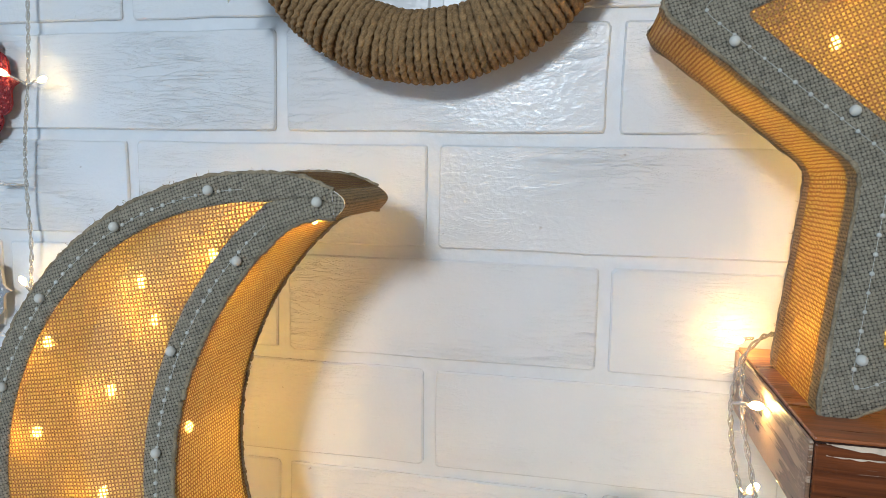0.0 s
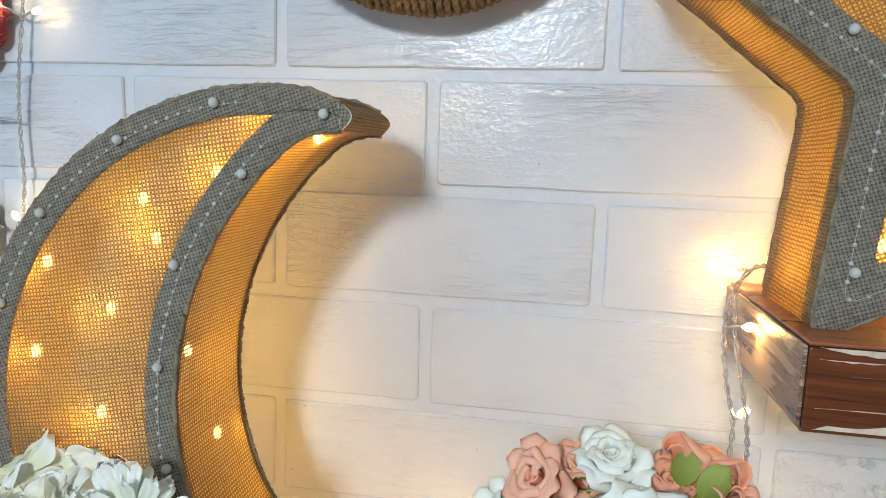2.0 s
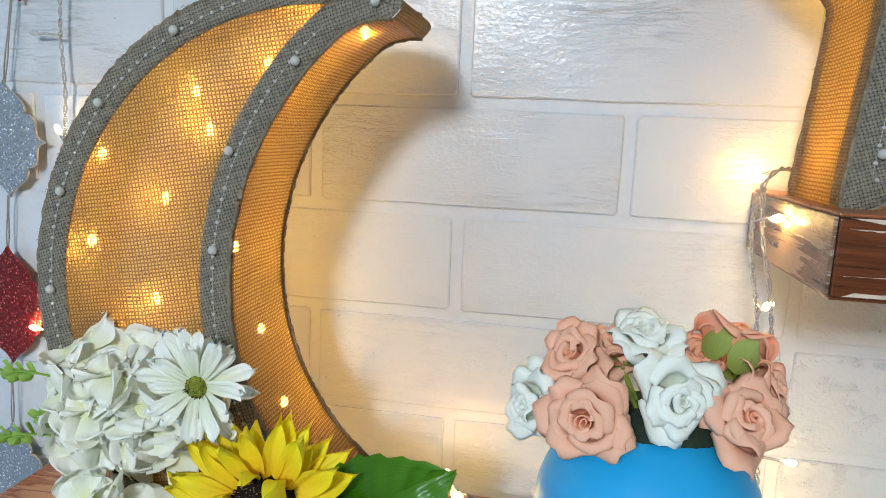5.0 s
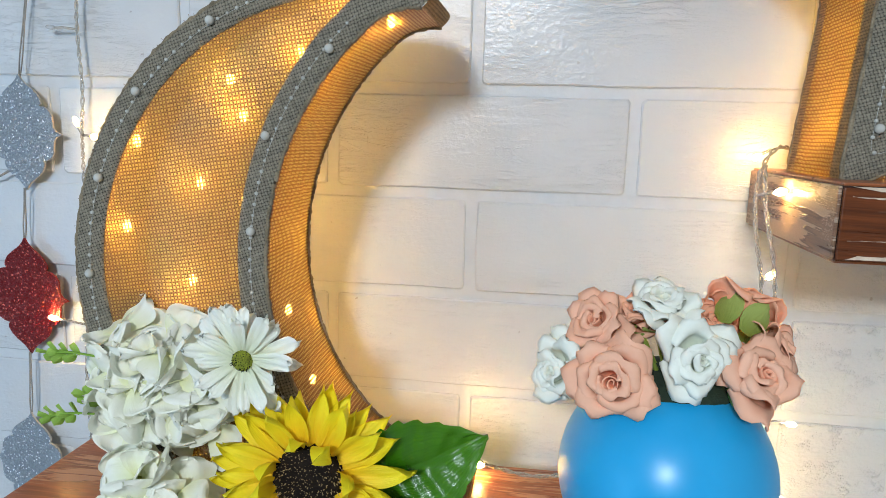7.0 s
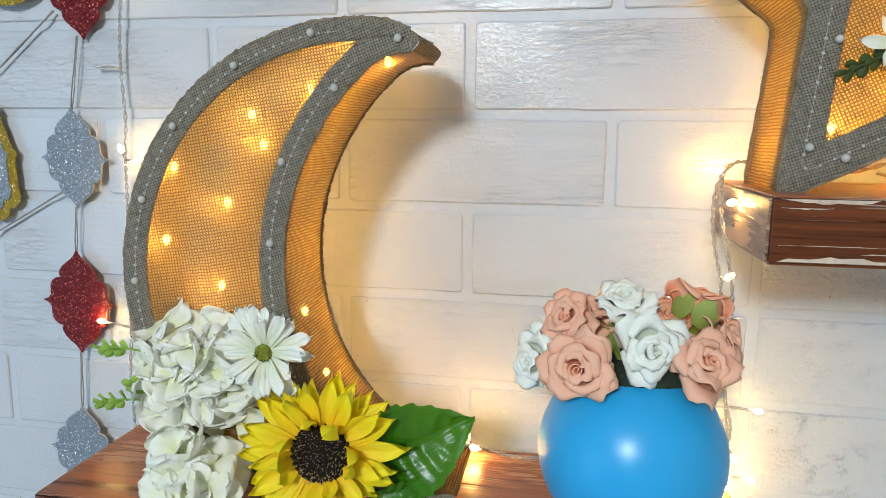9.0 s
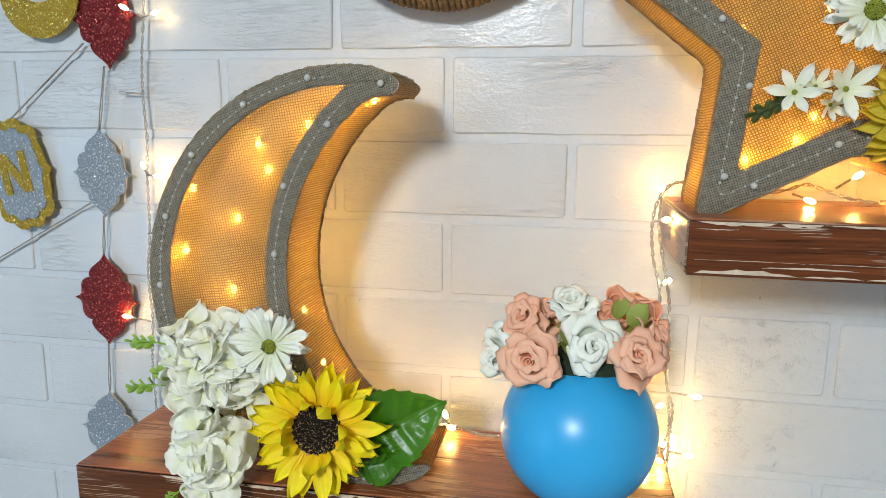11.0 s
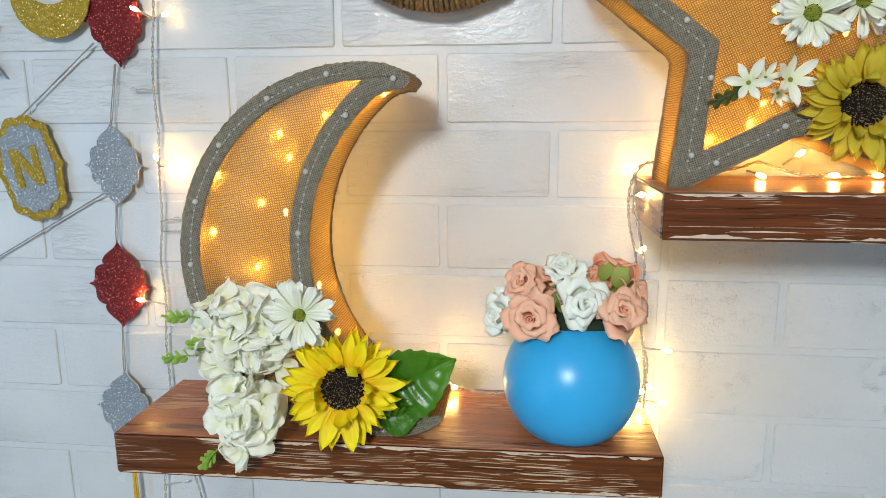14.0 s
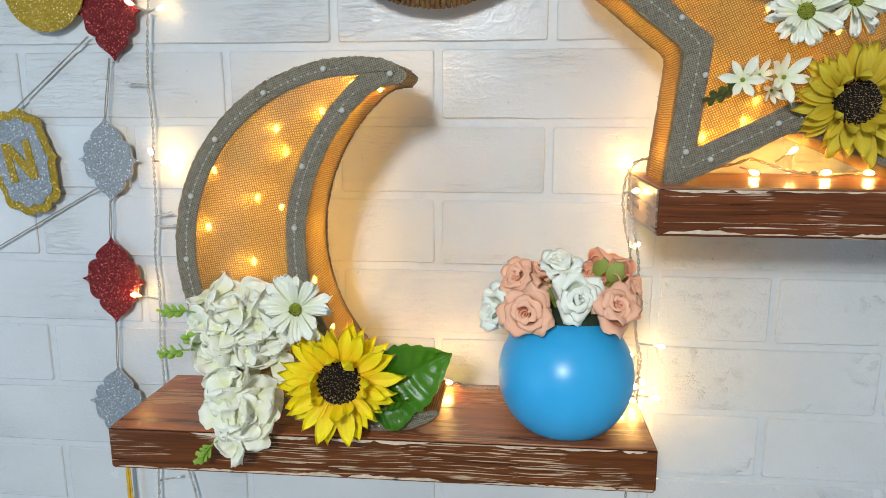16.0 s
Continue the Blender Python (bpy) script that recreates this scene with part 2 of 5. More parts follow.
M_WOOD_PALE = mat_worn_wood("rubbed_pale_wood_end", (0.24, 0.13, 0.075), (0.5, 0.37, 0.27), 0.6, True, 0.4)
M_WOOD_EDGE = mat_plain("dark_wood_edge", (0.035, 0.013, 0.008), 0.4, scale=300.0, vary=0.5)
M_PEARL = mat_plain("pearl", (0.52, 0.51, 0.46), 0.13, scale=90.0, vary=0.08, Coat_Weight=0.8)
M_BLUE = mat_plain("blue_rubber", (0.024, 0.38, 0.74), 0.33, scale=25.0, vary=0.08, bump=0.00025)
M_CORD = mat_plain("clear_cord", (0.72, 0.68, 0.6), 0.1, scale=500.0, vary=0.2, Transmission_Weight=0.75, IOR=1.4)
M_STRING = mat_plain("grey_string", (0.28, 0.27, 0.25), 0.8, scale=900.0, vary=0.3)
M_BULB = mat_emit("warm_led", (1.0, 0.58, 0.16), 225.0)
M_BULB_DIM = mat_emit("pale_warm_led", (1.0, 0.66, 0.26), 34.0)
M_BULB_IN = mat_emit("warm_led_inside", (1.0, 0.52, 0.075), 140.0)
M_CLEAR = mat_plain("clear_bulb_cap", (0.85, 0.85, 0.85), 0.1, scale=100.0, vary=0.05, Transmission_Weight=0.7)
M_SILVER = mat_glitter("silver_glitter", (0.3, 0.35, 0.4), (0.9, 0.95, 1.0))
M_RED = mat_glitter("red_glitter", (0.17, 0.003, 0.006), (0.8, 0.2, 0.16))
M_GOLD = mat_glitter("gold_glitter", (0.42, 0.28, 0.02), (1.0, 0.85, 0.4))
M_GOLDPAPER = mat_plain("gold_card", (0.42, 0.22, 0.03), 0.35, 0.5, scale=200.0)


# ---- geometry helpers ----
def mesh_of(name, verts, faces, mat, uvs=None, smooth=False):
    me = bpy.data.meshes.new(name)
    me.from_pydata([tuple(v) for v in verts], [], faces)
    if uvs is not None:
        lay = me.uv_layers.new(name="UVMap")
        for loop in me.loops:
            lay.data[loop.index].uv = uvs[loop.vertex_index]
    for m in (mat if isinstance(mat, (list, tuple)) else [mat]):
        me.materials.append(m)
    if smooth:
        me.shade_smooth()
    return me


def thing(name, base, label, category, group="", kind=""):
    ob = new(name)
    ob.empty_display_size = 0.01
    ob.location = base
    return tagged(ob, label, category, group, kind)


def root_of(ob):
    while ob.parent:
        ob = ob.parent
    return ob


def part(name, me, parent, label="", m=None):
    """One mesh under a thing; its vertices are in the room's own metres, or placed by m."""
    ob = new(name, me)
    ob.parent = parent
    at = Matrix.Identity(4)
    p = parent
    while p:
        at = p.matrix_basis @ at
        p = p.parent
    ob.matrix_basis = at.inverted() @ (m or Matrix.Identity(4))
    if label:
        tagged(ob, label)
    return ob


def from_bm(name, bm, mat, smooth=False):
    me = bpy.data.meshes.new(name)
    bm.to_mesh(me)
    bm.free()
    for m in (mat if isinstance(mat, (list, tuple)) else [mat]):
        me.materials.append(m)
    if smooth:
        me.shade_smooth()
    return me


def box(name, lo, hi, mat, bevel=0.0):
    bm = bmesh.new()
    bmesh.ops.create_cube(bm, size=1.0)
    for v in bm.verts:
        v.co = Vector([(a + b) / 2 + c * (b - a) for a, b, c in zip(lo, hi, v.co)])
    if bevel:
        bmesh.ops.bevel(bm, geom=bm.edges[:], offset=bevel, segments=2, affect="EDGES", profile=0.6)
    return from_bm(name, bm, mat)


def ball(name, r, mat, seg=14, rings=9, sq=(1, 1, 1)):
    bm = bmesh.new()
    bmesh.ops.create_uvsphere(bm, u_segments=seg, v_segments=rings, radius=r)
    for v in bm.verts:
        v.co = Vector((v.co.x * sq[0], v.co.y * sq[1], v.co.z * sq[2]))
    return from_bm(name, bm, mat, True)


def sweep(paths, radius, sides=6, taper=None):
    """Vertices and faces of round tubes along lists of points."""
    vs, fs = [], []
    for path in paths:
        path = [Vector(p) for p in path]
        b = len(vs)
        up = Vector((0.31, 0.17, 0.93)).normalized()
        for i, p in enumerate(path):
            d = (path[min(i + 1, len(path) - 1)] - path[max(i - 1, 0)]).normalized()
            s = d.cross(up)
            s = s.normalized() if s.length > 1e-4 else d.orthogonal().normalized()
            w = s.cross(d)
            r = radius * (taper(i / max(1, len(path) - 1)) if taper else 1.0)
            for k in range(sides):
                a = 2 * math.pi * k / sides
                vs.append(p + s * (r * math.cos(a)) + w * (r * math.sin(a)))
            if i:
                o = b + (i - 1) * sides
                fs += [(o + k, o + (k + 1) % sides, o + sides + (k + 1) % sides, o + sides + k) for k in range(sides)]
        fs.append(tuple(b + k for k in range(sides))[::-1])
        fs.append(tuple(b + (len(path) - 1) * sides + k for k in range(sides)))
    return vs, fs


def spline(pts, n):
    """Catmull-Rom through the points, n steps a piece."""
    pts = [Vector(p) for p in pts]
    pts = [pts[0] * 2 - pts[1]] + pts + [pts[-1] * 2 - pts[-2]]
    out = []
    for i in range(1, len(pts) - 2):
        a, b, c, d = pts[i - 1:i + 3]
        for k in range(n):
            t = k / n
            out.append(0.5 * (2 * b + (c - a) * t + (2 * a - 5 * b + 4 * c - d) * t * t + (3 * b - a - 3 * c + d) * t ** 3))
    out.append(pts[-2])
    return out


def twisted(pts, gap=0.0009, turn=0.019, n=8):
    """Two wires that wind round each other along a line."""
    mid = spline(pts, n)
    fine = []
    for a, b in zip(mid, mid[1:]):
        k = max(1, int((b - a).length / 0.0022))
        fine += [a.lerp(b, i / k) for i in range(k)]
    one, two, s = [], [], 0.0
    for i, p in enumerate(fine):
        d = (fine[min(i + 1, len(fine) - 1)] - fine[max(i - 1, 0)]).normalized()
        if i:
            s += (p - fine[i - 1]).length
        u = d.cross(Vector((0.2, 1, 0.1))).normalized()
        w = u.cross(d)
        a = 2 * math.pi * s / turn + 1.3 * math.sin(s * 60)
        o = (u * math.cos(a) + w * math.sin(a)) * gap
        one.append(p + o)
        two.append(p - o)
    return one, two


# ---- the room ----
def structure(name, me, label):
    return tagged(new(name, me), label, kind="structure")


wall = structure("wall_north", box("wall_north", (-1.6, 0.0, 0.0), (1.6, 0.12, 2.45), M_JOINT), "white wall clad in embossed foam bricks")
structure("wall_west", box("wall_west", (-1.7, -3.2, 0.0), (-1.6, 0.12, 2.45), M_PLASTER), "plain white wall")
structure("wall_east", box("wall_east", (1.6, -3.2, 0.0), (1.7, 0.12, 2.45), M_PLASTER), "plain white wall")
structure("wall_south", box("wall_south", (-1.7, -3.3, 0.0), (1.7, -3.2, 2.45), M_PLASTER), "plain white wall")
structure("floor", box("floor", (-1.7, -3.3, -0.1), (1.7, 0.12, 0.0), M_FLOOR), "plain beige floor")
structure("ceiling", box("ceiling", (-1.7, -3.3, 2.45), (1.7, 0.12, 2.55), M_PLASTER), "plain white ceiling")


# ---- shelves ----
def shelf(name, lo, hi, tilt, label, pale_end):
    """A thick board with a top skin, a front, ends and dark rubbed arrises."""
    x0, y0, z0 = lo
    x1, y1, z1 = hi
    ob = thing(name, ((x0 + x1) / 2, (y0 + y1) / 2, z0), label, "shelf", "wall shelves")
    ob.rotation_euler = (0, radians(tilt), 0)
    m = Matrix.Translation(ob.location) @ Euler((0, radians(tilt), 0)).to_matrix().to_4x4() @ Matrix.Translation(-ob.location)
    e = 0.0018
    part("board", box("board", (x0 + e, y0 + e, z0 + e), (x1 - e, y1 - e, z1 - e), M_WOOD_EDGE), ob, m=m)

    def slab(nm, a, b, mat, lab):
        part(nm, box(nm, a, b, mat, 0.0008), ob, lab, m)
    slab("top_face", (x0 + e, y0 + e, z1 - e), (x1 - e, y1 - e, z1), M_WOOD_TOP_LIT, "glossy brown stained top, coloured lighter for the glow it reflects")
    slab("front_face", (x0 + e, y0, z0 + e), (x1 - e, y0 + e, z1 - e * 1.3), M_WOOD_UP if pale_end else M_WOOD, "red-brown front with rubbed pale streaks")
    slab("underside", (x0 + e, y0 + e, z0), (x1 - e, y1 - e, z0 + e), M_WOOD, "")
    slab("end_face", (x0, y0 + e, z0 + e), (x0 + e, y1 - e, z1 - e), M_WOOD_PALE if pale_end else M_WOOD, "")
    slab("end_face", (x1 - e, y0 + e, z0 + e), (x1, y1 - e, z1 - e), M_WOOD, "")
    rnd = random.Random(int(x0 * 1000))
    # rubbed strips along the long front edges
    rows = [(z1 - e * 0.9, -1, 1.0), (z0 + e * 1.2, 1, 1.0)]
    if pale_end:
        rows += [(z0 + 0.0075, 1, 0.55), (z1 - 0.0065, -1, 0.4), (z0 + 0.0115, 1, 0.4)]
    for zc, sgn, size in rows:
        x = x0 + 0.006
        while x < x1 - 0.01:
            ln = rnd.uniform(0.015, 0.07)
            if rnd.random() < (0.85 if (pale_end or sgn > 0) and size > 0.9 else 0.35):
                n = 12
                hgt = rnd.uniform(0.0018, 0.0045) * size
                vs = []
                for i in range(n + 1):
                    t = i / n
                    w = hgt * (math.sin(math.pi * t) ** 0.45) * (0.75 + 0.5 * noise.noise((x * 90 + t * 7, zc * 50, 0)))
                    for yy, ww in ((y0 - 0.0004, 0.0003), (y0 - 0.0004, w), (y0 + 0.0005, w), (y0 + 0.0005, 0.0003)):
                        vs.append((min(x + ln * t, x1 - 0.003), yy, zc + sgn * ww))
                fs = [(a, a + 1, a + 5, a + 4) for i in range(n) for a in (4 * i, 4 * i + 1, 4 * i + 2)]
                part("rubbed_streak", mesh_of("rubbed_streak", vs, fs, M_BARE), ob, "", m)
            x += ln * rnd.uniform(0.8, 1.1)
    return ob


M_BARE = mat_plain("bare_pale_wood", (0.6, 0.47, 0.35), 0.7, scale=260.0, vary=0.3, bump=0.0006)
shelf("wall_shelf", (-0.277, -0.175, 1.2735), (0.206, -0.045, 1.3135), -0.5, "thick red-brown stained wooden shelf with rubbed pale edges", False)
shelf("wall_shelf", (0.1965, -0.152, 1.491), (0.66, -0.003, 1.531), 0.0, "thick red-brown stained wooden shelf with rubbed pale edges", True)


# ---- cloth lanterns ----
def band_mesh(name, a, b, y, lift, mat):
    """A cloth strip between two lines in the x-z plane, with rolled edges, lifted off the face at y."""
    vs, fs, uv = [], [], []
    rows = ((0.0, 0.0), (0.04, 0.8), (0.2, 1.0), (0.5, 1.05), (0.8, 1.0), (0.96, 0.8), (1.0, 0.0))
    for p, q in zip(a, b):
        for t, hh in rows:
            x, z = p[0] + (q[0] - p[0]) * t, p[1] + (q[1] - p[1]) * t
            vs.append((x, y(x, z) - lift * hh, z))
            uv.append((x * 0.94 + z * 0.34, z * 0.94 - x * 0.34))
    k = len(rows)
    for i in range(len(a) - 1):
        fs += [(i * k + j, i * k + j + 1, (i + 1) * k + j + 1, (i + 1) * k + j) for j in range(k - 1)]
    return mesh_of(name, vs, fs, mat, uv, True)


def side_mesh(name, line, y0, y1, mat, steps=6):
    """A cloth wall along a line, from the front face to the back face."""
    vs, fs, uv = [], [], []
    s = 0.0
    for i, (x, z) in enumerate(line):
        if i:
            s += math.hypot(x - line[i - 1][0], z - line[i - 1][1])
        for j in range(steps + 1):
            t = j / steps
            vs.append((x, y0(x, z) * (1 - t) + y1(x, z) * t, z))
            uv.append((s, t * (y1(x, z) - y0(x, z))))
    k = steps + 1
    for i in range(len(line) - 1):
        fs += [(i * k + j, (i + 1) * k + j, (i + 1) * k + j + 1, i * k + j + 1) for j in range(steps)]
    return mesh_of(name, vs, fs, mat, uv, True)


def hem_paths(line, y, r):
    fine = []
    for p, q in zip(line, line[1:]):
        fine += [(p[0] + (q[0] - p[0]) * t, p[1] + (q[1] - p[1]) * t) for t in (0.0, 0.33, 0.66)]
    pts = []
    for x, z in fine:
        k = Vector((noise.noise((x * 300, z * 300, 1.0)), noise.noise((x * 300, z * 300, 5.0)), noise.noise((x * 300, z * 300, 9.0))))
        pts.append(Vector((x, y(x, z), z)) + k * 0.0009)
    return sweep([pts], r, 6, lambda t: 1.0 + 0.5 * noise.noise((t * 190, r * 1000, 3.0)))


def bead_row(line, y, step, r):
    """Small beads along a line, as one string."""
    vs, fs = [], []
    acc = 0.0
    bm = bmesh.new()
    bmesh.ops.create_icosphere(bm, subdivisions=1, radius=1.0)
    sv = [v.co.copy() for v in bm.verts]
    sf = [tuple(v.index for v in f.verts) for f in bm.faces]
    bm.free()
    prev = line[0]
    rnd = random.Random(4)
    for x, z in line[1:]:
        d = math.hypot(x - prev[0], z - prev[1])
        while acc + d >= step:
            t = (step - acc) / d
            prev = (prev[0] + (x - prev[0]) * t, prev[1] + (z - prev[1]) * t)
            d = math.hypot(x - prev[0], z - prev[1])
            acc = 0.0
            q = Vector((prev[0], y(prev[0], prev[1]), prev[1]))
            rr = r * rnd.uniform(0.8, 1.15)
            o = len(vs)
            vs += [q + v * rr for v in sv]
            fs += [tuple(o + i for i in f) for f in sf]
        acc += d
        prev = (x, z)
    a, b = sweep([[(x, y(x, z) + 0.0003, z) for x, z in line]], 0.00016, 4)
    o = len(vs)
    return vs + a, fs + [tuple(o + i for i in f) for f in b]


PEARL = ball("pearl", 0.0026, M_PEARL, 16, 10)


def bulbs_in(name, places, base, label, wire):
    ob = thing(name, base, label, "string lights", "strings of warm lights")
    me = ball("bulb", 0.0024, M_BULB_IN, 8, 5, (1.0, 1.0, 1.5))
    for p in places:
        part("bulb", me, ob, "", Matrix.Translation(p))
    a = sweep([spline(wire, 6)], 0.0007, 5)
    part("cord", mesh_of("cord", a[0], a[1], M_CORD, smooth=True), ob)
    return ob


# crescent
MC, MR = (-0.05, 1.472), 0.1615


def crescent(n=96):
    outer, inner = [], []
    for i in range(n + 1):
        t = i / n
        a = radians(77 + (296 - 77) * t)
        r = MR * (1 - 0.02 * max(0, 1 - t / 0.04) ** 2 - 0.02 * max(0, 1 - (1 - t) / 0.04) ** 2)
        outer.append((MC[0] + r * math.cos(a), MC[1] + r * math.sin(a)))
        b = 124.5 + (247.5 - 124.5) * t
        rr = 0.1765 - 0.0035 * ((180 - b) / 56) ** 2 if b < 180 else 0.1765 - 0.0125 * ((b - 180) / 68) ** 2
        rr -= 0.0095 * max(0, 1 - t / 0.07) ** 2 + 0.008 * max(0, 1 - (1 - t) / 0.07) ** 2
        inner.append((0.0796 + rr * math.cos(radians(b)), 1.478 + rr * math.sin(radians(b))))
    return outer, inner


def moon_front(x, z):
    return -0.1475 + (z - 1.5) * 0.06


def moon_back(x, z):
    return moon_front(x, z) + 0.071


outer, inner = crescent()
moon = thing("crescent_lantern", (-0.08, -0.11, 1.312), "crescent-shaped burlap lantern with grey border, glowing from inside", "lantern", "burlap lanterns")
BW = 0.0165
bo, bi, seen = [], [], []
for p, q in zip(outer, inner):
    d = math.hypot(q[0] - p[0], q[1] - p[1])
    w = min(BW / max(d, 1e-5), 0.5)
    bo.append((p[0] + (q[0] - p[0]) * w, p[1] + (q[1] - p[1]) * w))
    bi.append((q[0] + (p[0] - q[0]) * w, q[1] + (p[1] - q[1]) * w))
    seen.append(d > 2 * BW + 0.001)
first, last = seen.index(True), len(seen) - 1 - seen[::-1].index(True)
vs, fs, uv = [], [], []
K = 10
for i in range(first - 1, last + 2):
    for j in range(K + 1):
        t = j / K
        x, z = bo[i][0] + (bi[i][0] - bo[i][0]) * t, bo[i][1] + (bi[i][1] - bo[i][1]) * t
        vs.append((x, moon_front(x, z) + 0.0004 - 0.0012 * math.sin(math.pi * t), z))
        uv.append((x * 0.985 + z * 0.17, z * 0.985 - x * 0.17))
k = K + 1
fs = [(a * k + j, a * k + j + 1, (a + 1) * k + j + 1, (a + 1) * k + j) for a in range(last - first + 2) for j in range(K)]
part("front_panel", mesh_of("front_panel", vs, fs, M_JUTE_PANEL, uv, True), moon, "open-weave jute cloth lit from behind")
part("outer_band", band_mesh("outer_band", outer, bo, moon_front, 0.0016, M_JUTE_GREY), moon, "grey burlap border strip")
part("inner_band", band_mesh("inner_band", bi, inner, moon_front, 0.0016, M_JUTE_GREY), moon, "grey burlap border strip")
part("outer_side", side_mesh("outer_side", outer, moon_front, moon_back, M_JUTE_SIDE), moon, "jute cloth side")
part("inner_side", side_mesh("inner_side", inner, moon_front, moon_back, M_JUTE_SIDE), moon, "jute cloth side lit from inside")
for nm, (p, q) in (("upper_tip", (outer[0], inner[0])), ("lower_tip", (outer[-1], inner[-1]))):
    dx, dz = q[0] - p[0], q[1] - p[1]
    s = 1 if nm == "upper_tip" else -1
    cap = [(p[0] + dx * t - s * dz * 0.42 * math.sin(math.pi * t), p[1] + dz * t + s * dx * 0.42 * math.sin(math.pi * t)) for t in [k / 8 for k in range(9)]]
    part(nm, side_mesh(nm, cap, moon_front, moon_back, M_JUTE_BROWN if nm == "upper_tip" else M_JUTE_SIDE), moon)
    vs = [(x, moon_front(x, z) - 0.0013, z) for x, z in cap]
    part("tip_patch", mesh_of("tip_patch", vs, [tuple(range(9))], M_JUTE_GREY, [(x, z) for x, y, z in vs]), moon)


def strip(ob, line, y0, y1, lo, hi, out, n=3):
    """An opaque jute strip that covers one edge of a side cloth, a little proud of it."""
    moved = []
    for i, (x, z) in enumerate(line):
        p, q = line[max(0, i - 1)], line[min(len(line) - 1, i + 1)]
        dx, dz = q[0] - p[0], q[1] - p[1]
        l = math.hypot(dx, dz) or 1.0
        moved.append((x + dz / l * out, z - dx / l * out))
    part("edge_strip", side_mesh("edge_strip", moved, lambda x, z: y0(x, z) * (1 - lo) + y1(x, z) * lo, lambda x, z: y0(x, z) * (1 - hi) + y1(x, z) * hi, M_JUTE_BROWN, n), ob, "opaque brown jute edging")


strip(moon, inner, moon_front, moon_back, 0.0, 0.07, 0.0005)
strip(moon, inner, moon_front, moon_back, 0.95, 1.0, 0.0005)
strip(moon, outer, moon_front, moon_back, 0.0, 0.35, -0.0005)
strip(moon, outer[:30], moon_front, moon_back, 0.35, 0.8, -0.0005)
strip(moon, outer, moon_front, moon_back, 0.8, 1.0, -0.0005)
for nm, line, y in (("front_hem", outer, moon_front), ("front_hem", inner, moon_front), ("back_hem", outer, moon_back), ("back_hem", inner, moon_back)):
    a = hem_paths(line, y, 0.0013)
    part(nm, mesh_of(nm, a[0], a[1], M_HEM, smooth=True), moon)


def between(a, b, t):
    return [(p[0] + (q[0] - p[0]) * t, p[1] + (q[1] - p[1]) * t) for p, q in zip(a, b)]


def moon_bead_y(x, z):
    return moon_front(x, z) - 0.0022


o_mid, i_mid = between(outer, bo, 0.55), between(bi, inner, 0.5)
for line in (o_mid[3:], i_mid[3:]):
    a = bead_row(line[5:88], moon_bead_y, 0.0062, 0.0012)
    part("bead_string", mesh_of("bead_string", a[0], a[1], M_PEARL, smooth=True), moon, "fine thread of small pearl beads")
for x, z in ((-0.021, 1.6205), (-0.077, 1.6245), (-0.1285, 1.605), (-0.172, 1.5665), (-0.1955, 1.518), (-0.202, 1.463), (-0.19, 1.41), (-0.0615, 1.591), (-0.0965, 1.5445), (-0.1045, 1.492), (-0.0985, 1.44), (-0.07, 1.385)):
    part("pearl", PEARL, moon, "", Matrix.Translation((x, moon_bead_y(x, z) - 0.0012, z)))
MB = [(-0.181, 1.539), (-0.142, 1.516), (-0.188, 1.489), (-0.147, 1.459), (-0.124, 1.575), (-0.116, 1.555), (-0.083, 1.591), (-0.056, 1.613)]
inside = [(x, moon_front(x, z) + 0.0125, z) for x, z in MB]
inside += [(-0.118, -0.1, 1.485), (-0.108, -0.085, 1.43), (-0.036, -0.11, 1.6105), (-0.09, -0.09, 1.385), (-0.16, -0.1, 1.41), (-0.11, -0.11, 1.365), (-0.02, -0.1, 1.336), (-0.005, -0.1, 1.329), (-0.14, -0.08, 1.5)]
bulbs_in("moon_string_light", inside, (-0.15, -0.11, 1.38), "string of warm fairy lights inside the crescent lantern", inside[:8])

# star
SC = (0.3185, 1.683)


def star_front(x, z):
    return -0.122 + (z - 1.531) * 0.11


def star_back(x, z):
    return star_front(x, z) + 0.079


def star_line(shrink=0.0, n=7):
    """Five rounded arms: tips and notches by angle and radius, corners rounded."""
    corner = [(170, 0.194), (203.5, 0.106), (235, 0.195), (266, 0.107), (306, 0.194), (341, 0.106), (18, 0.192), (54, 0.106), (92, 0.192), (129, 0.106)]
    pts = [Vector((SC[0] + r * math.cos(radians(a)), SC[1] + r * math.sin(radians(a)))) for a, r in corner]
    m = len(pts)
    if shrink:
        moved = []
        for i in range(m):
            a, b, c = pts[i - 1], pts[i], pts[(i + 1) % m]
            d1, d2 = (b - a).normalized(), (c - b).normalized()
            n1, n2 = Vector((-d1.y, d1.x)), Vector((-d2.y, d2.x))
            mid = (n1 + n2).normalized()
            moved.append(b + mid * (shrink / max(0.25, mid.dot(n1))))
        pts = moved
    out = []
    for i in range(m):
        a, b, c = pts[i - 1], pts[i], pts[(i + 1) % m]
        cut = (0.014 if i % 2 == 0 else 0.01) * (1.0 if not shrink else 0.45)
        p, q = b + (a - b).normalized() * cut, b + (c - b).normalized() * cut
        for j in range(n):
            t = j / (n - 1)
            w = p * (1 - t) ** 2 + b * (2 * t * (1 - t)) + q * t * t
            out.append((w.x, w.y))
        for t in (0.25, 0.5, 0.75):
            nx = pts[(i + 1) % m]
            r = nx + (b - nx).normalized() * (0.014 if i % 2 else 0.01) * (1.0 if not shrink else 0.45)
            w = q.lerp(r, t)
            out.append((w.x, w.y))
    return out + [out[0]]


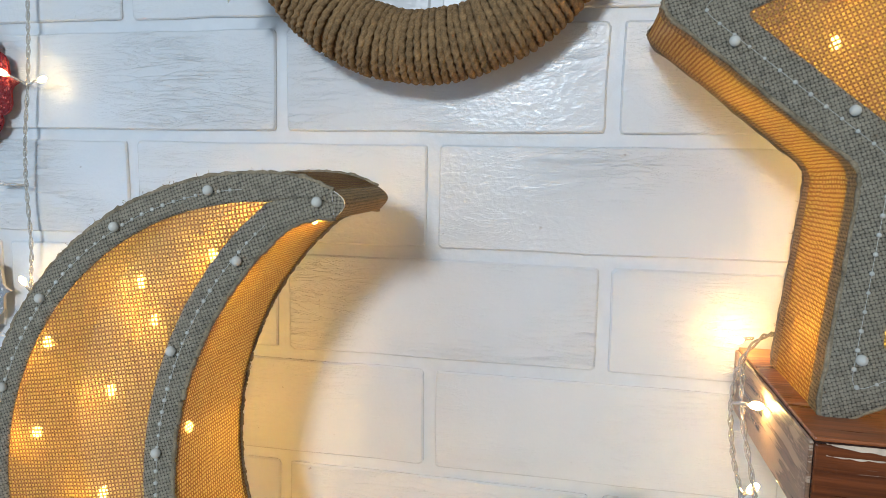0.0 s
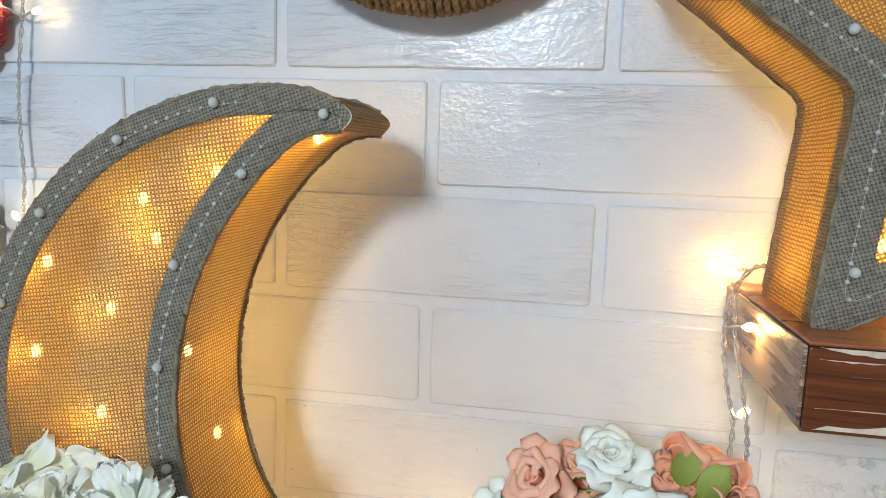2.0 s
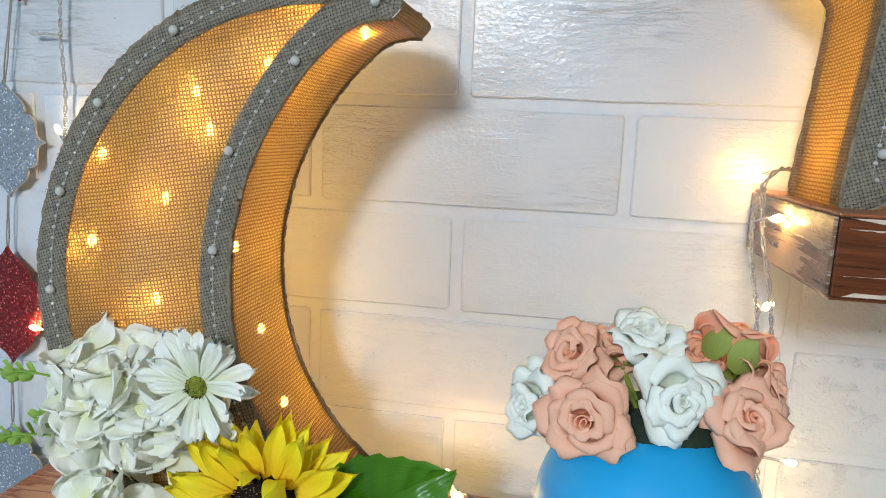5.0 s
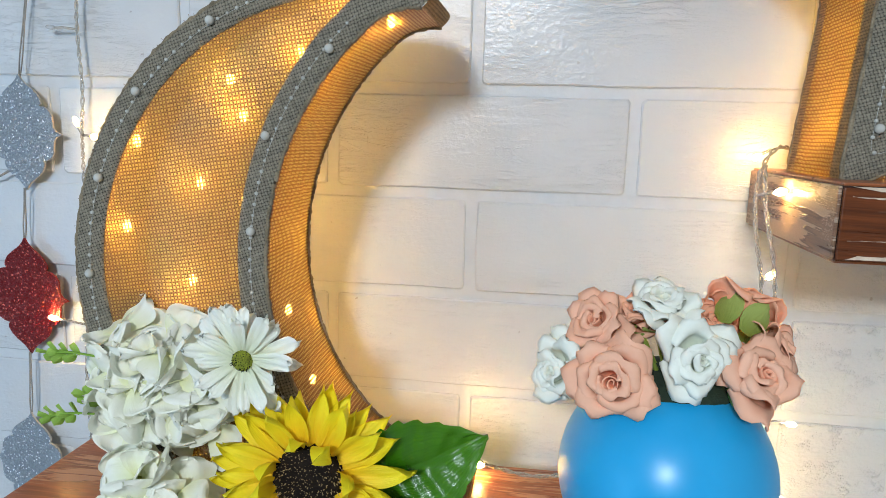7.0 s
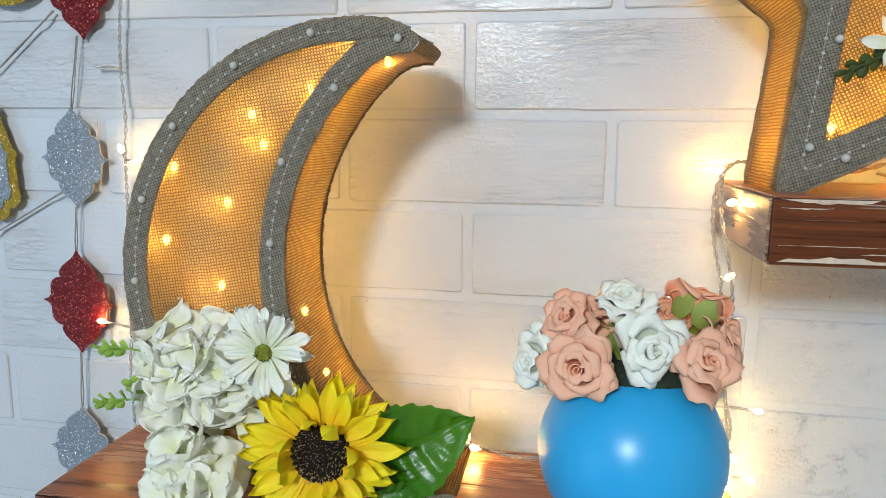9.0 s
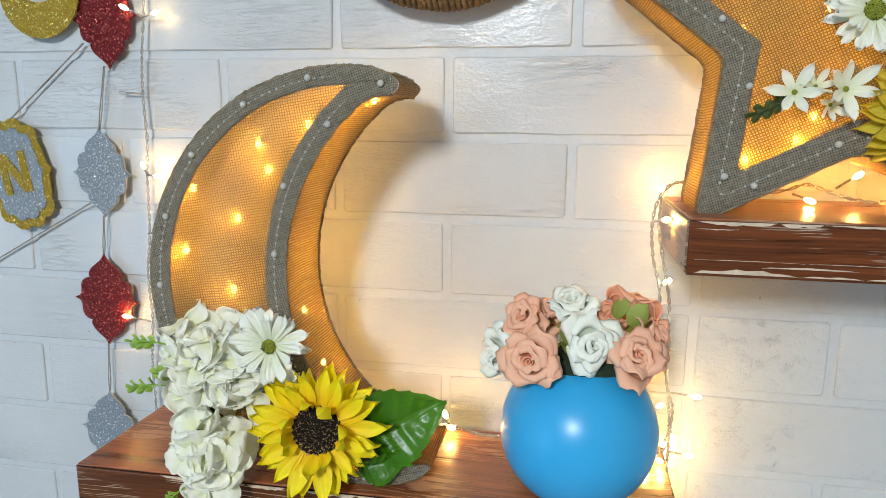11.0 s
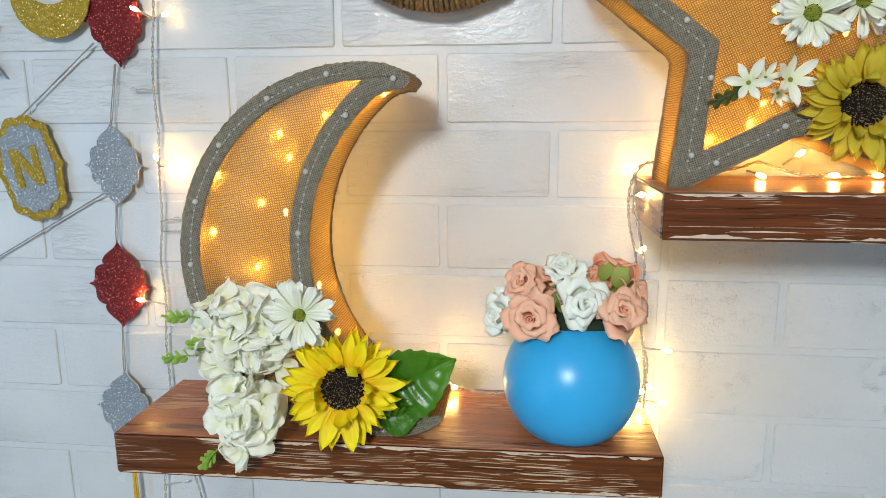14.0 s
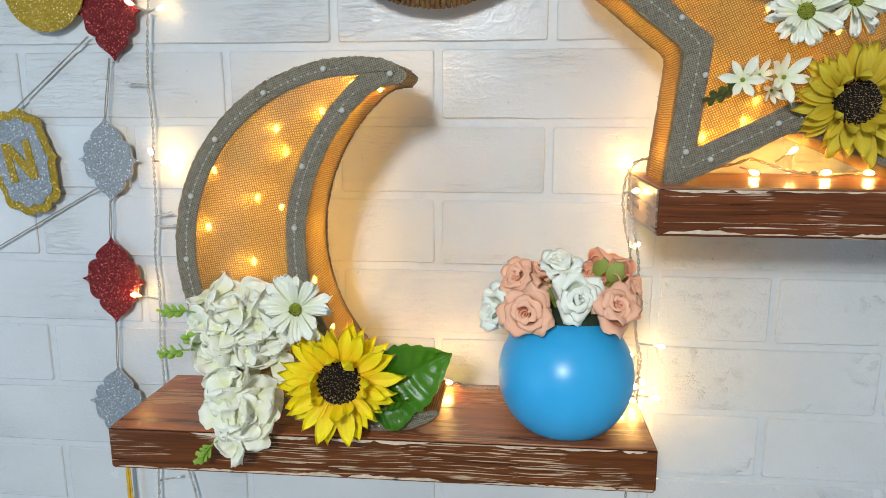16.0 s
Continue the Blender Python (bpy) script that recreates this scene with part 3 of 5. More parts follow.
s_out, s_in = star_line(), star_line(0.021)
star = thing("star_lantern", (0.26, -0.08, 1.532), "five-pointed burlap star lantern with grey border, glowing from inside", "lantern", "burlap lanterns")
vs, fs, uv = [], [], []
rings = 8
for x, z in s_in[:-1]:
    for j in range(rings + 1):
        t = j / rings
        xx, zz = SC[0] + (x - SC[0]) * t, SC[1] + (z - SC[1]) * t
        vs.append((xx, star_front(xx, zz) + 0.0004 - 0.001 * math.cos(t * 1.57), zz))
        uv.append((xx * 0.9 + zz * 0.43, zz * 0.9 - xx * 0.43))
k, m = rings + 1, len(s_in) - 1
fs = [(i * k + j, i * k + j + 1, ((i + 1) % m) * k + j + 1, ((i + 1) % m) * k + j) for i in range(m) for j in range(rings)]
part("front_panel", mesh_of("front_panel", vs, fs, M_JUTE_PANEL, uv, True), star, "open-weave jute cloth lit from behind")
part("front_band", band_mesh("front_band", s_out, s_in, star_front, 0.0016, M_JUTE_GREY), star, "grey burlap border strip")
part("side_cloth", side_mesh("side_cloth", s_out, star_front, star_back, M_JUTE_SIDE), star, "jute cloth side lit from inside")
strip(star, s_out, star_front, star_back, 0.0, 0.17, 0.0006)
strip(star, s_out, star_front, star_back, 0.86, 1.0, 0.0006)
for nm, y in (("front_hem", star_front), ("back_hem", star_back)):
    a = hem_paths(s_out, y, 0.0012)
    part(nm, mesh_of(nm, a[0], a[1], M_HEM, smooth=True), star)


def star_bead_y(x, z):
    return star_front(x, z) - 0.0022


s_mid = between(s_out, s_in, 0.5)
a = bead_row(s_mid, star_bead_y, 0.0085, 0.0012)
part("bead_string", mesh_of("bead_string", a[0], a[1], M_PEARL, smooth=True), star, "fine thread of small pearl beads")
for x, z in ((0.216, 1.666), (0.2365, 1.62), (0.2235, 1.5575), (0.2435, 1.5515), (0.296, 1.581), (0.345, 1.577), (0.165, 1.697)):
    part("pearl", PEARL, star, "", Matrix.Translation((x, star_bead_y(x, z) - 0.0012, z)))
inside = [(x, star_front(x, z) + 0.012, z) for x, z in ((0.273, 1.583), (0.24, 1.569))]
inside += [(0.225, -0.08, 1.555), (0.245, -0.07, 1.6), (0.29, -0.075, 1.62), (0.24, -0.06, 1.665), (0.19, -0.06, 1.69), (0.3, -0.06, 1.68), (0.36, -0.06, 1.66), (0.34, -0.06, 1.72), (0.4, -0.07, 1.58), (0.30, -0.05, 1.6), (0.215, -0.08, 1.7), (0.27, -0.07, 1.74)]
bulbs_in("star_string_light", inside, (0.28, -0.08, 1.6), "string of warm fairy lights inside the star lantern", inside[:7])

# jute wreath
wreath = thing("jute_wreath", (0.002, -0.03, 1.687), "round wreath wrapped tightly in brown jute rope", "wreath")
WR, TR, RR, TURNS = 0.1015, 0.0187, 0.0024, 152


def rope_turn(seed):
    """One closed turn of two-ply rope round the ring's tube, leaning a little."""
    vs, fs = [], []
    n, s = 132, 10
    for i in range(n):
        b = 2 * math.pi * i / n
        wob = 0.0005 * noise.noise((math.cos(b) * 1.5, math.sin(b) * 1.5, seed))
        c = Vector((0.0006 * math.sin(b + seed) + wob, -(TR + RR * 0.6 + wob) * math.sin(b), -(TR + RR * 0.6 + wob) * math.cos(b)))
        d = Vector((0.0, -math.sin(b), -math.cos(b)))
        for k in range(s):
            t = 2 * math.pi * k / s
            r = RR * (0.9 + 0.17 * math.cos(2 * t - b * 22))
            vs.append(c + d * (r * math.cos(t)) + Vector((r * math.sin(t), 0, 0)))
    for i in range(n):
        for k in range(s):
            fs.append((i * s + k, i * s + (k + 1) % s, ((i + 1) % n) * s + (k + 1) % s, ((i + 1) % n) * s + k))
    return mesh_of("rope_turn", vs, fs, M_ROPE, smooth=True)


core = []
for i in range(72):
    t = 2 * math.pi * i / 72
    core.append((0.002 + WR * math.sin(t), -0.028, 1.811 - WR * math.cos(t)))
cv, cf = sweep([core + core[:1]], TR, 12)
part("core_ring", mesh_of("core_ring", cv, cf, M_ROPE, smooth=True), wreath)
turns = [rope_turn(s * 2.7) for s in range(6)]
rnd = random.Random(8)
for i in range(TURNS):
    t = 360.0 * i / TURNS + rnd.uniform(-0.35, 0.35)
    k = 1 + 0.05 * noise.noise((math.cos(radians(t)) * 4, math.sin(radians(t)) * 4, 2.0))
    m = Matrix.Translation((0.002, -0.028, 1.811)) @ pose(0, 0, 0, 0, -t, 0) @ Matrix.Translation((0, 0, -WR)) @ pose(0, 0, 0, rnd.uniform(0, 360), 0, rnd.uniform(0.5, 3)) @ Matrix.Diagonal((1, k, k, 1))
    part("rope_turn", rnd.choice(turns), wreath, "", m)

# blue vase
vase = thing("round_vase", (0.131, -0.13, 1.3145), "glossy sky-blue round vase standing on the lower shelf", "vase")
prof = []
VR, VZ = 0.0595, 1.3625
for i in range(33):
    a = -math.pi / 2 + 0.93 * math.pi * i / 32
    z = max(VZ + VR * math.sin(a), 1.3145)
    prof.append((VR * math.cos(a) * (1.0 if z > 1.3146 else 0.92), z))
prof += [(0.012, VZ + VR * 0.955), (0.0115, VZ + VR * 0.9), (0.03, VZ + VR * 0.7)]
vs, fs = [], []
S = 64
for r, z in prof:
    vs += [(0.131 + r * math.cos(2 * math.pi * k / S), -0.13 + r * math.sin(2 * math.pi * k / S), z) for k in range(S)]
for i in range(len(prof) - 1):
    fs += [(i * S + k, i * S + (k + 1) % S, (i + 1) * S + (k + 1) % S, (i + 1) * S + k) for k in range(S)]
part("body", mesh_of("body", vs, fs, M_BLUE, smooth=True), vase)
rim = [(0.131 + 0.0125 * math.cos(t / 4 * math.pi / 2), -0.13 + 0.0125 * math.sin(t / 4 * math.pi / 2), VZ + VR * 0.955) for t in range(17)]
part("mouth_rim", mesh_of("mouth_rim", *sweep([rim], 0.0012, 6), M_BLUE, smooth=True), vase)


# ---- lamps behind the camera ----
panel = thing("lamp_panel", (-0.22, -2.22, 2.30), "square white light panel hung from the ceiling", "lamp")
lm = look((-0.22, -2.2, 2.28), (0.8, 0.0, 0.2))
part("housing", box("housing", (-0.18, -0.18, 0.012), (0.18, 0.18, 0.04), M_PLASTER, 0.004), panel, "", lm)
part("arm", box("arm", (-0.24, -2.25, 2.3), (-0.22, -2.23, 2.45), M_PLASTER, 0.003), panel)
# unseen frame added round the cool fill; the wall behind it is solid
win = thing("added_window", (-1.6, -1.5, 0.65), "added unseen white window frame round the cool fill lamp", "window", kind="structure")
for lo, hi in (((-1.6, -2.0, 0.65), (-1.56, -1.95, 1.85)), ((-1.6, -1.05, 0.65), (-1.56, -1.0, 1.85)), ((-1.6, -1.95, 0.65), (-1.56, -1.05, 0.7)), ((-1.6, -1.95, 1.8), (-1.56, -1.05, 1.85))):
    part("window_frame", box("window_frame", lo, hi, M_PLASTER, 0.004), win)


# ---- paper garland ----
def flat_mesh(name, line, thick, mat):
    """A flat card cut to a closed line in x-z, its front at y = 0."""
    n = len(line)
    vs = [(x, 0.0, z) for x, z in line] + [(x, thick, z) for x, z in line]
    fs = [tuple(range(n))[::-1], tuple(range(n, 2 * n))]
    fs += [(i, (i + 1) % n, n + (i + 1) % n, n + i) for i in range(n)]
    bm = bmesh.new()
    bv = [bm.verts.new(v) for v in vs]
    for f in fs:
        bm.faces.new([bv[i] for i in f])
    bmesh.ops.recalc_face_normals(bm, faces=bm.faces[:])
    return from_bm(name, bm, mat)


def mirrored(quarter):
    q = list(quarter)
    right = q + [(x, -z) for x, z in q[-2::-1]]
    return right + [(-x, z) for x, z in right[-2:0:-1]]


OGEE = [(0, 1), (0.05, 0.93), (0.14, 0.85), (0.3, 0.76), (0.43, 0.67), (0.5, 0.58), (0.51, 0.51), (0.47, 0.475), (0.6, 0.455), (0.71, 0.4), (0.775, 0.31), (0.78, 0.2), (0.79, 0.11), (0.85, 0.05), (1.0, 0.0)]
SCALLOP = [(0, 0.95), (0.12, 1.0), (0.3, 0.99), (0.42, 0.92), (0.48, 0.83), (0.6, 0.84), (0.74, 0.78), (0.82, 0.66), (0.79, 0.53), (0.85, 0.4), (0.87, 0.22), (0.9, 0.1), (1.0, 0.0)]


def scaled_line(line, sx, sz):
    return [(x * sx, z * sz) for x, z in line]


def ornament(name, x, y, z, w, h, mat, turn, label):
    ob = thing(name, (x, y, z), label, "paper ornament", "garland of paper ornaments")
    m = Matrix.Translation((x, y, z)) @ Euler((radians(1.5), radians(turn), radians(-3))).to_matrix().to_4x4()
    part("glitter_face", flat_mesh("glitter_face", scaled_line(mirrored(OGEE), w, h), 0.0007, mat), ob, "", m)
    part("foam_back", flat_mesh("foam_back", scaled_line(mirrored(OGEE), w * 0.995, h * 0.996), 0.0016, M_FOAMBACK[mat.name]), ob, "plain foam sheet edge", m @ Matrix.Translation((0, 0.0007, 0)))
    return ob


M_FOAMBACK = {"red_glitter": mat_plain("red_foam_sheet", (0.3, 0.02, 0.02), 0.8, scale=200.0), "silver_glitter": mat_plain("pale_foam_sheet", (0.6, 0.57, 0.5), 0.8, scale=200.0)}
RED_L, SIL_L = "red glitter card ornament hanging on a string", "silver glitter card ornament hanging on a string"
ornament("garland_ornament", -0.3395, -0.011, 1.691, 0.037, 0.049, M_RED, -2, RED_L)
ornament("garland_ornament", -0.355, -0.011, 1.5385, 0.0355, 0.0455, M_SILVER, 1, SIL_L)
ornament("garland_ornament", -0.3605, -0.012, 1.405, 0.0385, 0.0495, M_RED, 2, RED_L)
ornament("garland_ornament", -0.3685, -0.012, 1.257, 0.0365, 0.0475, M_SILVER, 5, SIL_L)


def cord_thing(name, lines, r, mat, label, category, group=""):
    base = Vector(lines[0][-1])
    ob = thing(name, base, label, category, group)
    for ln in lines:
        a = sweep([ln], r, 5)
        part("strand", mesh_of("strand", a[0], a[1], mat, smooth=True), ob)
    return ob


def double(p, q, sag=0.0015):
    p, q = Vector(p), Vector(q)
    out = []
    for s in (-1, 1):
        out.append(spline([p + Vector((0.0006 * s, 0, 0)), p.lerp(q, 0.4) + Vector((s * sag, -0.001 * s, 0)), p.lerp(q, 0.75) + Vector((s * sag * 0.8, 0, 0)), q + Vector((0.0005 * s, 0, 0))], 6))
    return out


for p, q in (((-0.343, -0.0105, 1.645), (-0.354, -0.0105, 1.582)), ((-0.3565, -0.0105, 1.495), (-0.36, -0.0105, 1.453)), ((-0.3625, -0.011, 1.357), (-0.3655, -0.011, 1.302)), ((-0.334, -0.0105, 1.9), (-0.336, -0.0105, 1.738))):
    cord_thing("garland_string", double(p, q), 0.0006, M_STRING, "thin grey doubled string of the paper garland", "string", "garland strings")
for p, q in (((-0.366, -0.0085, 1.667), (-0.462, -0.0085, 1.589)), ((-0.371, -0.0085, 1.508), (-0.63, -0.0085, 1.368))):
    cord_thing("banner_string", double(p, q, 0.0004), 0.0007, M_STRING, "taut grey string holding the letter banner", "string", "banner strings")

badge = thing("letter_badge", (-0.453, -0.012, 1.535), "scalloped silver glitter badge with gold rim and gold letter N", "banner badge")
bmx = Matrix.Translation((-0.453, -0.012, 1.535)) @ Euler((0, radians(-11), 0)).to_matrix().to_4x4()
part("rim", flat_mesh("rim", scaled_line(mirrored(SCALLOP), 0.041, 0.0575), 0.0016, M_GOLD), badge, "gold glitter card rim", bmx)
part("face", flat_mesh("face", scaled_line(mirrored(SCALLOP), 0.0325, 0.048), 0.0012, M_SILVER), badge, "silver glitter card face", bmx @ Matrix.Translation((0, -0.0013, 0)))
N_LINE = [(-1, -1), (-0.5, -1), (-0.5, 0.25), (0.42, -1), (1, -1), (1, 1), (0.5, 1), (0.5, -0.2), (-0.42, 1), (-1, 1)]
part("letter", flat_mesh("letter", scaled_line(N_LINE, 0.0165, 0.0215), 0.0012, M_GOLD), badge, "gold glitter letter N", bmx @ Matrix.Translation((-0.001, -0.0026, 0.002)))

gold = thing("gold_crescent", (-0.407, -0.0145, 1.672), "gold glitter card crescent open at the top", "paper ornament")
line = [(0.0445 * math.cos(radians(a)), 0.0445 * math.sin(radians(a))) for a in range(139, 402, 6)]
line += [(0.034 * math.cos(radians(a)), 0.024 + 0.034 * math.sin(radians(a))) for a in range(366, 173, -6)]
part("card", flat_mesh("card", line, 0.0016, M_GOLD), gold, "", Matrix.Translation((-0.407, -0.0145, 1.716)))
sstar = thing("silver_star", (-0.508, -0.012, 1.62), "silver glitter five-pointed card star", "paper ornament")
line = [((0.047 if k % 2 == 0 else 0.02) * math.cos(radians(36 * k + 38)), (0.047 if k % 2 == 0 else 0.02) * math.sin(radians(36 * k + 38))) for k in range(10)]
part("card", flat_mesh("card", line, 0.0016, M_SILVER), sstar, "", Matrix.Translation((-0.509, -0.012, 1.66)))

M_TASSEL = mat_plain("yellow_tassel", (0.7, 0.42, 0.04), 0.7, scale=500.0, vary=0.3)
tas = thing("tassel", (-0.362, -0.014, 1.09), "yellow thread tassel hanging under the garland", "tassel")
rnd = random.Random(5)
lines = []
for i in range(26):
    a, r = rnd.uniform(0, 6.28), rnd.uniform(0.0006, 0.0032)
    lines.append([(-0.362 + r * math.cos(a) * t, -0.016 + 0.6 * r * math.sin(a) * t, 1.208 - ln) for t, ln in ((0.2, 0), (0.8, 0.02), (1.0, 0.06), (1.15, 0.115))])
a = sweep(lines, 0.0006, 4)
part("threads", mesh_of("threads", a[0], a[1], M_TASSEL, smooth=True), tas)

# ---- fairy lights on wall and shelves ----
BULB = ball("bulb", 0.0022, M_BULB, 8, 6, (1.0, 1.0, 1.9))
BULB_DIM = ball("bulb", 0.0022, M_BULB_DIM, 8, 6, (1.0, 1.0, 2.2))
BULB_OFF = ball("bulb", 0.0019, M_CLEAR, 12, 8, (1.0, 1.0, 2.2))


def string_light(label, path, lit, unlit=(), extra=(), dim=()):
    """A twisted clear cord with bulbs on short stems; each bulb is given with the point of the cord that it springs from."""
    ob = thing("string_light", path[-1], label, "string lights", "strings of warm lights")
    for wire in twisted(path):
        a = sweep([wire], 0.00075, 5)
        part("wire", mesh_of("wire", a[0], a[1], M_CORD, smooth=True), ob)
    for more in extra:
        for wire in twisted(more):
            a = sweep([wire], 0.00075, 5)
            part("wire", mesh_of("wire", a[0], a[1], M_CORD, smooth=True), ob)
    for me, items in ((BULB, lit), (BULB_DIM, dim), (BULB_OFF, unlit)):
        for p, q in items:
            p, q = Vector(p), Vector(q)
            d = (p - q).normalized()
            m = Matrix.Translation(p) @ d.to_track_quat("Z", "Y").to_matrix().to_4x4()
            b = part("bulb", me, ob, "", m)
            a = sweep([[q, q.lerp(p, 0.5) + Vector((0, -0.001, 0.0006)), p - d * 0.004]], 0.001, 5)
            part("stem", mesh_of("stem", a[0], a[1], M_CORD, smooth=True), ob)
    return ob


string_light("clear twisted cord with warm fairy lights down the brick wall",
             [(-0.288, -0.012, 1.95), (-0.291, -0.012, 1.78), (-0.2945, -0.012, 1.702), (-0.299, -0.013, 1.655), (-0.3015, -0.012, 1.617), (-0.3, -0.012, 1.575), (-0.3025, -0.012, 1.535), (-0.304, -0.012, 1.48), (-0.309, -0.012, 1.436), (-0.307, -0.012, 1.39), (-0.311, -0.012, 1.339), (-0.3105, -0.012, 1.278), (-0.318, -0.012, 1.22), (-0.327, -0.012, 1.164), (-0.33, -0.012, 1.05)],
             [((-0.2865, -0.02, 1.5375), (-0.302, -0.012, 1.538)), ((-0.334, -0.017, 1.3905), (-0.309, -0.012, 1.385))],
             [((-0.3235, -0.012, 1.619), (-0.3015, -0.012, 1.6175)), ((-0.283, -0.012, 1.4685), (-0.306, -0.012, 1.467)), ((-0.288, -0.012, 1.482), (-0.306, -0.012, 1.478)), ((-0.302, -0.012, 1.169), (-0.325, -0.012, 1.164))],
             [[(-0.312, -0.012, 1.24), (-0.298, -0.012, 1.2), (-0.286, -0.012, 1.167), (-0.28, -0.012, 1.12), (-0.285, -0.012, 1.05)]],
             [((-0.2795, -0.0165, 1.6935), (-0.295, -0.012, 1.69)), ((-0.3125, -0.017, 1.699), (-0.295, -0.012, 1.69)), ((-0.2995, -0.022, 1.5485), (-0.302, -0.012, 1.538))])
string_light("clear twisted cord with warm fairy lights over the shelf end",
             [(0.24, -0.02, 1.538), (0.215, -0.025, 1.545), (0.199, -0.045, 1.545), (0.187, -0.06, 1.533), (0.1825, -0.07, 1.513), (0.1845, -0.075, 1.488), (0.1925, -0.066, 1.459), (0.196, -0.05, 1.42), (0.206, -0.036, 1.38), (0.2105, -0.034, 1.35), (0.213, -0.032, 1.32), (0.2125, -0.03, 1.26), (0.205, -0.03, 1.15)],
             [((0.1915, -0.084, 1.5205), (0.183, -0.072, 1.517)), ((0.195, -0.019, 1.5385), (0.199, -0.035, 1.544)), ((0.1985, -0.062, 1.4665), (0.192, -0.066, 1.463)), ((0.214, -0.052, 1.326), (0.211, -0.036, 1.33)), ((0.2185, -0.02, 1.262), (0.2125, -0.03, 1.26)), ((0.2175, -0.022, 1.287), (0.2125, -0.031, 1.295))],
             (),
             [[(0.1895, -0.058, 1.535), (0.188, -0.072, 1.51), (0.1935, -0.078, 1.48), (0.2, -0.07, 1.45), (0.203, -0.055, 1.41), (0.207, -0.04, 1.37), (0.215, -0.03, 1.34), (0.209, -0.03, 1.3)]],
             [((0.236, -0.022, 1.3535), (0.211, -0.033, 1.36)), ((0.2335, -0.024, 1.2975), (0.2125, -0.031, 1.303)), ((0.2045, -0.028, 1.345), (0.21, -0.034, 1.35))])
string_light("clear twisted cord with warm fairy lights lying on the lower shelf",
             [(0.005, -0.055, 1.3185), (0.018, -0.058, 1.3215), (0.04, -0.06, 1.3175), (0.06, -0.062, 1.3168), (0.085, -0.056, 1.317), (0.12, -0.055, 1.3175), (0.16, -0.065, 1.3175), (0.19, -0.08, 1.3185), (0.203, -0.065, 1.322), (0.21, -0.04, 1.322)],
             [((0.0205, -0.066, 1.323), (0.03, -0.06, 1.319)), ((0.0125, -0.052, 1.329), (0.018, -0.058, 1.3215)), ((0.1865, -0.102, 1.3195), (0.188, -0.08, 1.3185)), ((0.1985, -0.088, 1.3215), (0.195, -0.077, 1.3195)), ((0.2025, -0.075, 1.33), (0.203, -0.065, 1.322))])
string_light("clear twisted cord with warm fairy lights under the star",
             [(0.24, -0.025, 1.5335), (0.262, -0.04, 1.537), (0.285, -0.05, 1.543), (0.301, -0.046, 1.5475), (0.318, -0.05, 1.542), (0.34, -0.045, 1.536), (0.365, -0.05, 1.534), (0.4, -0.045, 1.535), (0.45, -0.04, 1.535)],
             [((0.3355, -0.052, 1.556), (0.322, -0.048, 1.545)), ((0.302, -0.055, 1.5355), (0.29, -0.05, 1.54)), ((0.3645, -0.056, 1.5365), (0.355, -0.048, 1.536)), ((0.402, -0.055, 1.5365), (0.392, -0.046, 1.536))])


# ---- flowers ----
def petal_mesh(name, length, width, mat, seed=0, bend=0.1, cup=0.2, ruffle=0.0, sharp=0.6, base=0.15, fold=0.0, nu=6, nv=8, peak=0.55, torn=0.0):
    """A petal that grows along x, with its upper side to z. sharp: 1 pointed, 0.4 round."""
    vs, fs, uv = [], [], []
    for i in range(nv + 1):
        v = 1 - (1 - i / nv) ** 1.5
        s = v / peak if v < peak else (1 - v) / (1 - peak)
        w = width * (base * (1 - v) + (1 - base * (1 - v)) * max(0.0, math.sin(math.pi / 2 * s)) ** (sharp if v > peak else 0.8))
        w = max(w, width * 0.02)
        for j in range(nu + 1):
            u = 2 * j / nu - 1
            k = noise.noise((u * 1.7 + seed * 3.1, v * 2.3, seed * 1.7))
            z = bend * length * v * v + cup * width * u * u * (0.4 + v) - fold * width * math.exp(-(u * 4) ** 2)
            z += ruffle * length * v * (k + 0.35 * math.sin(u * 7 + seed))
            x = length * v * (1 - 0.06 * u * u * v) + ruffle * 0.4 * length * v * v * noise.noise((u * 3 + seed, seed, 4))
            x -= torn * length * v ** 5 * abs(math.sin(u * 6.5 + seed * 2.0))
            vs.append((x, u * w, z))
            uv.append((j / nu + seed, v))
    k = nu + 1
    fs = [(i * k + j, (i + 1) * k + j, (i + 1) * k + j + 1, i * k + j + 1) for i in range(nv) for j in range(nu)]
    return mesh_of(name, vs, fs, mat, uv, True)


def facing(at, axis, spin=0.0):
    return Matrix.Translation(at) @ Vector(axis).normalized().to_track_quat("Z", "Y").to_matrix().to_4x4() @ pose(0, 0, 0, 0, 0, spin)


def ring(ob, meshes, m, count, r0, lift, rnd, jitter=6.0, start=0.0, z=0.0, size=0.12):
    for i in range(count):
        a = start + 360.0 * i / count + rnd.uniform(-jitter, jitter)
        s = 1 + rnd.uniform(-size, size)
        mm = m @ pose(0, 0, z, 0, 0, a) @ pose(r0, 0, 0, rnd.uniform(-14, 14), -lift + rnd.uniform(-7, 7), 0) @ Matrix.Diagonal((s, s, s, 1))
        part("petal", rnd.choice(meshes), ob, "", mm)


